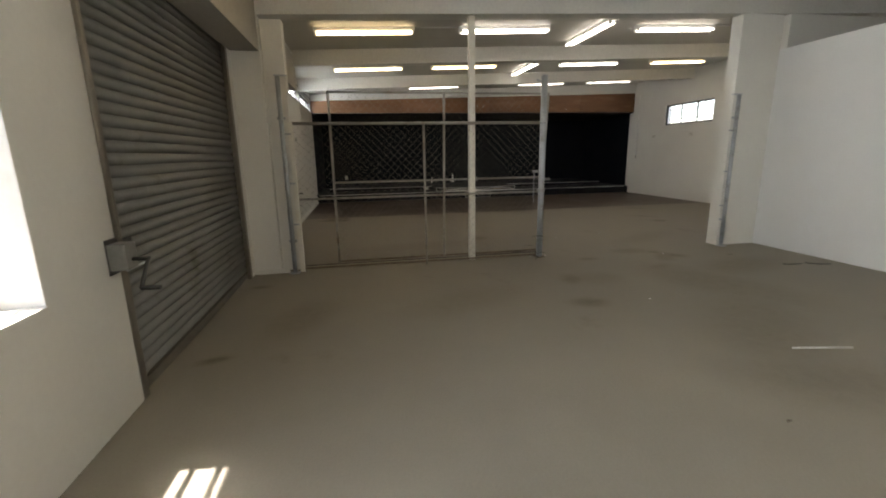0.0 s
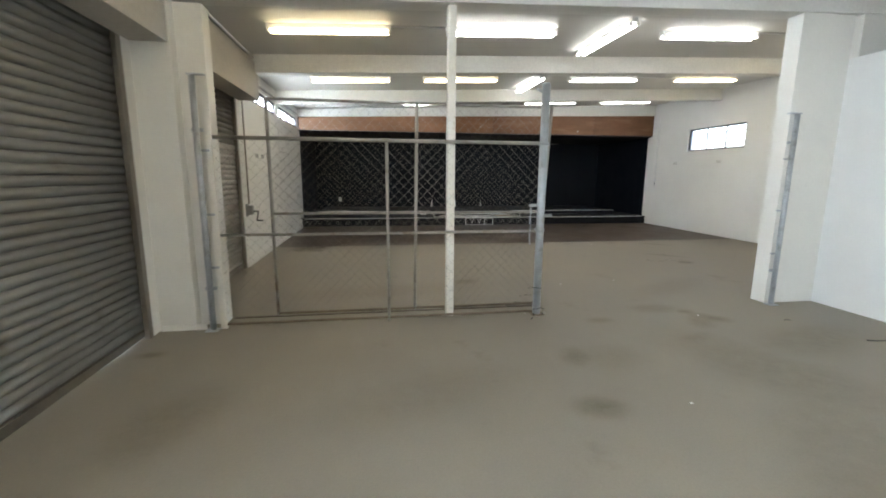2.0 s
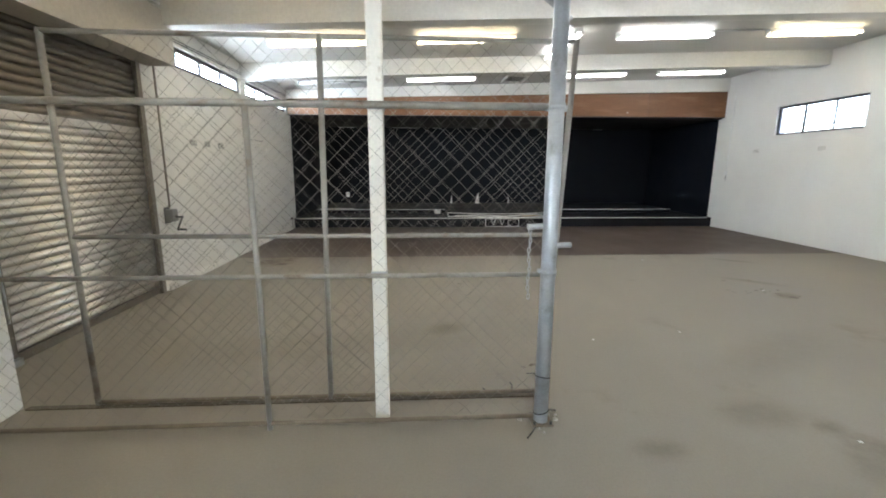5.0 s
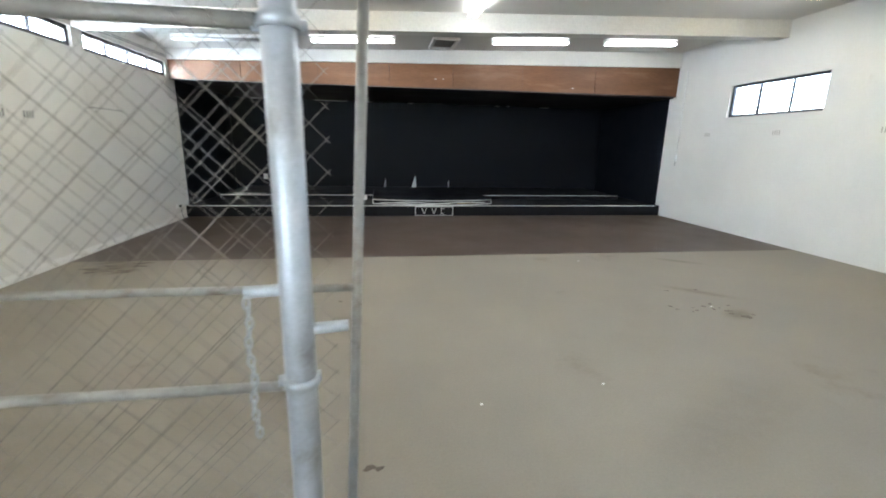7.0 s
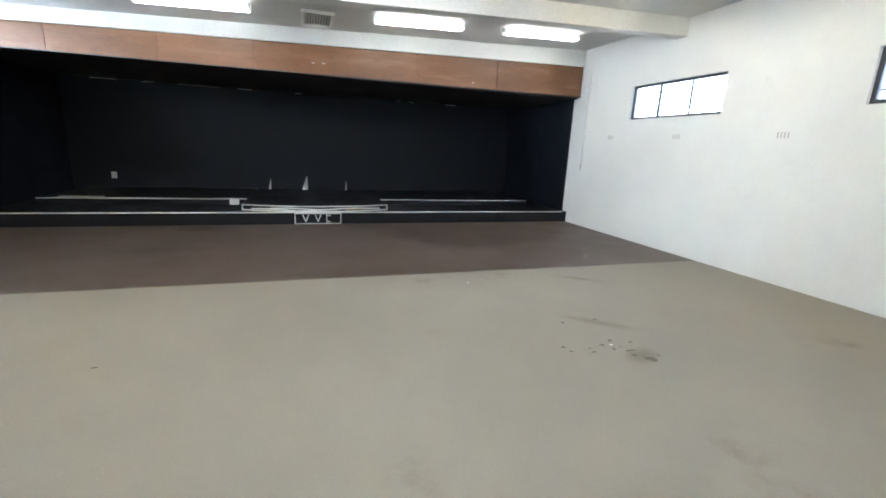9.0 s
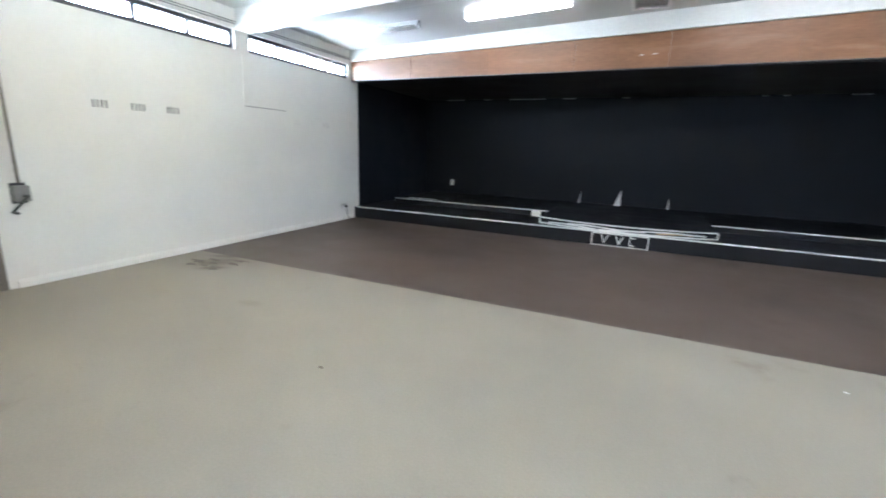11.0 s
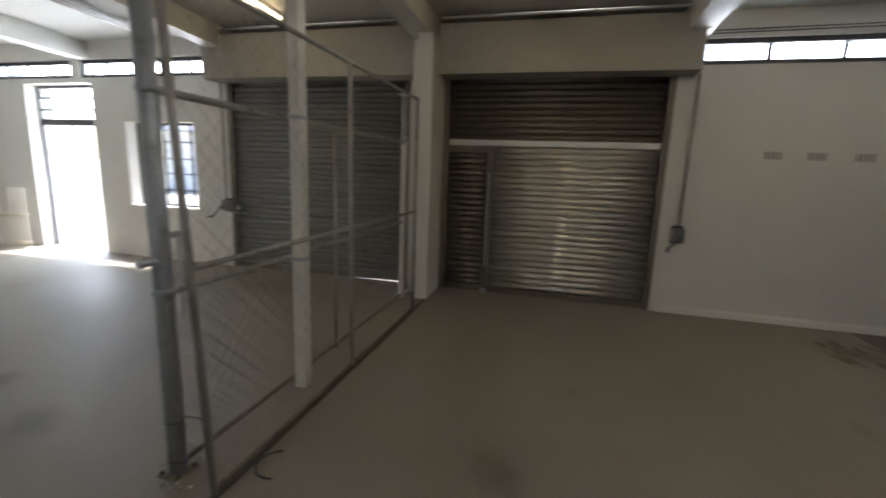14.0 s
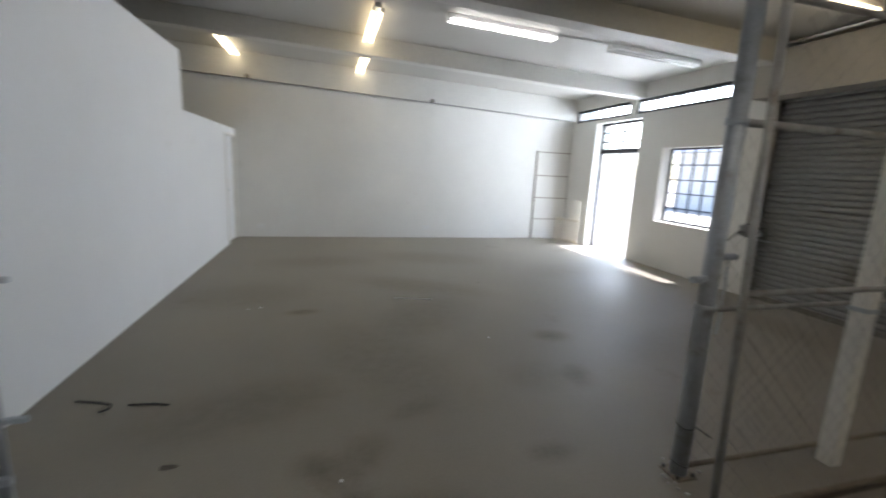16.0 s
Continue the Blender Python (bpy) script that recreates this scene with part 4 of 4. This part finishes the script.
# ---- floor marks and litter ----
def blot(name, x, y, rx, ry, mat, label, seed, n=26):
    """A flat uneven stain."""
    rng = random.Random(seed)
    bm = B()
    ph = [rng.uniform(0, 6.28) for _ in range(4)]
    vs = []
    for k in range(n):
        a = 2 * math.pi * k / n
        r = 1 + 0.22 * math.sin(2 * a + ph[0]) + 0.16 * math.sin(3 * a + ph[1]) + 0.1 * math.sin(7 * a + ph[2]) + rng.uniform(-0.08, 0.08)
        vs.append(bm.verts.new((rx * r * math.cos(a), ry * r * math.sin(a), 0.0)))
    f = bm.faces.new(vs)
    bmesh.ops.extrude_face_region(bm, geom=[f])
    for vtx in bm.verts[n:]:
        vtx.co.z += 0.0015
    ob = part(name, bm, mat)
    ob.matrix_basis = pose(x, y, 0.0005)
    return tagged(ob, label, "floor stain", "floor stains", "structure")


rng = random.Random(4)
for k in range(12):
    blot("oil_stain", 1.15 + rng.uniform(0, 0.6), 10.35 + rng.uniform(0, 0.55), rng.uniform(0.03, 0.1), rng.uniform(0.012, 0.035), M_STAIN, "dark oil stain by the wall", 20 + k)
for k in range(7):
    blot("small_stain", 8.1 + rng.uniform(0, 0.4), 8.35 + rng.uniform(0, 0.5), rng.uniform(0.012, 0.04), rng.uniform(0.01, 0.025), M_STAIN, "small dark spot on the concrete floor", 40 + k, 12)
for k in range(9):
    blot("small_stain", 7.75 + rng.uniform(0, 0.75), 8.5 + rng.uniform(0, 0.7), rng.uniform(0.008, 0.022), rng.uniform(0.006, 0.016), M_STAIN, "small dark spot on the concrete floor", 60 + k, 12)
for x, y, r in ((4.62, 6.72, 0.02), (4.7, 6.75, 0.03), (4.75, 6.74, 0.022), (4.33, 2.08, 0.016), (7.19, 5.43, 0.035), (4.35, 9.15, 0.02), (8.35, 8.36, 0.05)):
    blot("small_stain", x, y, r, r * 0.7, M_STAIN, "small dark spot on the concrete floor", int(x * 100), 12)


def wire(name, x, y, rz, pts, r, mat, label, cat, group):
    """A bent piece of wire that lies on the floor."""
    t = thing(name, pose(x, y, r, 0, 0, rz), label, cat, group)
    bm = B()
    for a, b in zip(pts, pts[1:]):
        rod(bm, (*a, 0), (*b, 0), r, 6)
    part("wire", bm, mat, t, smooth=True)
    return t


hook = [(0, 0), (0.16, 0.04), (0.24, 0.04), (0.27, 0.0), (0.25, -0.04)]
wire("wire_hook", 7.95, 4.66, 150, hook, 0.006, M_IRON, "bent dark wire hook lying on the floor", "wire hook", "wire hooks")
wire("wire_hook", 7.62, 4.76, 160, hook[:3], 0.006, M_IRON, "straightened dark wire hook lying on the floor", "wire hook", "wire hooks")
arc = [(0.11 * math.cos(a), 0.11 * math.sin(a)) for a in [math.pi * k / 8 for k in range(9)]]
wire("wire_arc", 4.36, 6.44, 200, arc, 0.005, M_IRON, "curved piece of dark wire by the gate foot", "wire", "wire ends")
wire("wire_rod", 5.19, 2.80, -12, [(0, 0), (0.44, 0.0)], 0.006, M_NOSING, "thin pale rod lying on the floor", "rod", "rods")
wire("wire_tie_end", 4.50, 5.93, 40, [(-0.12, -0.03), (0.0, 0.0), (0.1, 0.05)], 0.004, M_IRON, "loose wire end at the gate post foot", "wire", "wire ends")
for k, (x, y, a) in enumerate(((7.10, 2.89, 20), (7.22, 2.92, 80), (5.39, 7.22, 10), (6.29, 7.36, 50), (4.90, 4.03, 0), (8.2, 8.65, 30), (7.6, 10.5, 60), (4.62, 6.14, 15), (6.33, 5.70, 0))):
    f = thing("paint_flake", pose(x, y, 0.0, 0, 0, a), "small pale paint flake on the floor", "flake", "paint flakes")
    part("flake", extrude_profile(B(), [(-0.009, 0.0), (0.010, 0.0), (0.008, 0.004), (-0.007, 0.003)], "y", -0.007, 0.009), M_PLASTIC, f)

rng = random.Random(12)
for k in range(9):
    a = rng.uniform(0, 6.28)
    d = rng.uniform(0.08, 0.15)
    chip = thing("concrete_chip", pose(4.55 + d * math.cos(a), YF + d * math.sin(a), 0, 0, 0, math.degrees(a)), "small grey concrete chip by the gate post foot", "rubble", "concrete chips")
    bm = B()
    r = rng.uniform(0.009, 0.02)
    low = [bm.verts.new((r * rng.uniform(0.8, 1.3) * math.cos(q), r * rng.uniform(0.6, 1.0) * math.sin(q), 0)) for q in (0, 1.2, 2.4, 3.7, 5.0)]
    top = [bm.verts.new((v.co.x * 0.6, v.co.y * 0.6, r * rng.uniform(0.5, 0.9))) for v in low]
    bm.faces.new(low[::-1])
    bm.faces.new(top)
    for i in range(5):
        bm.faces.new((low[i], low[(i + 1) % 5], top[(i + 1) % 5], top[i]))
    part("chip", bm, M_HEADER, chip)

# ---- outside ----
hs = thing("house", (-14.0, -6, -0.125), "pale rendered house across the yard", "house")
part("wall", box(B(), -6, -8, 0, 0, 20, 3.4), M_HOUSE, hs)
part("roof", extrude_profile(B(), [(-6.6, 3.3), (0.6, 3.3), (-3.0, 5.2)], "y", -8.5, 20.5), M_ROOF, hs)
for y in (-5, -1, 6, 10, 14):
    w = part("window", box(B(), -0.02, y, 1.0, 0.06, y + 1.6, 2.2, 0.02), M_WHITE_STEEL, hs)
    part("pane", box(B(), 0.06, y + 0.08, 1.08, 0.07, y + 1.52, 2.12), M_DARK_STEEL, w)
part("door", box(B(), -0.02, 3, 0, 0.05, 3.95, 2.1, 0.01), M_IRON, hs)
bm = B()
n = 40
tops = [(110 + 6 * math.sin(k * 0.9), -160 + k * 9, 13 + 5 * math.sin(k * 0.31 + 1) + 2.2 * math.sin(k * 1.1)) for k in range(n)]
rows = []
for x, y, z in tops:
    rows.append([bm.verts.new(p) for p in ((x - 60, y, -1), (x - 25, y, z * 0.45), (x, y, z), (x + 50, y, -1))])
for a, b in zip(rows, rows[1:]):
    for i in range(3):
        bm.faces.new((a[i], a[i + 1], b[i + 1], b[i]))
structure("backdrop_hill", bm, M_HILL, "hazy scrub-covered hill in the distance", "hill")
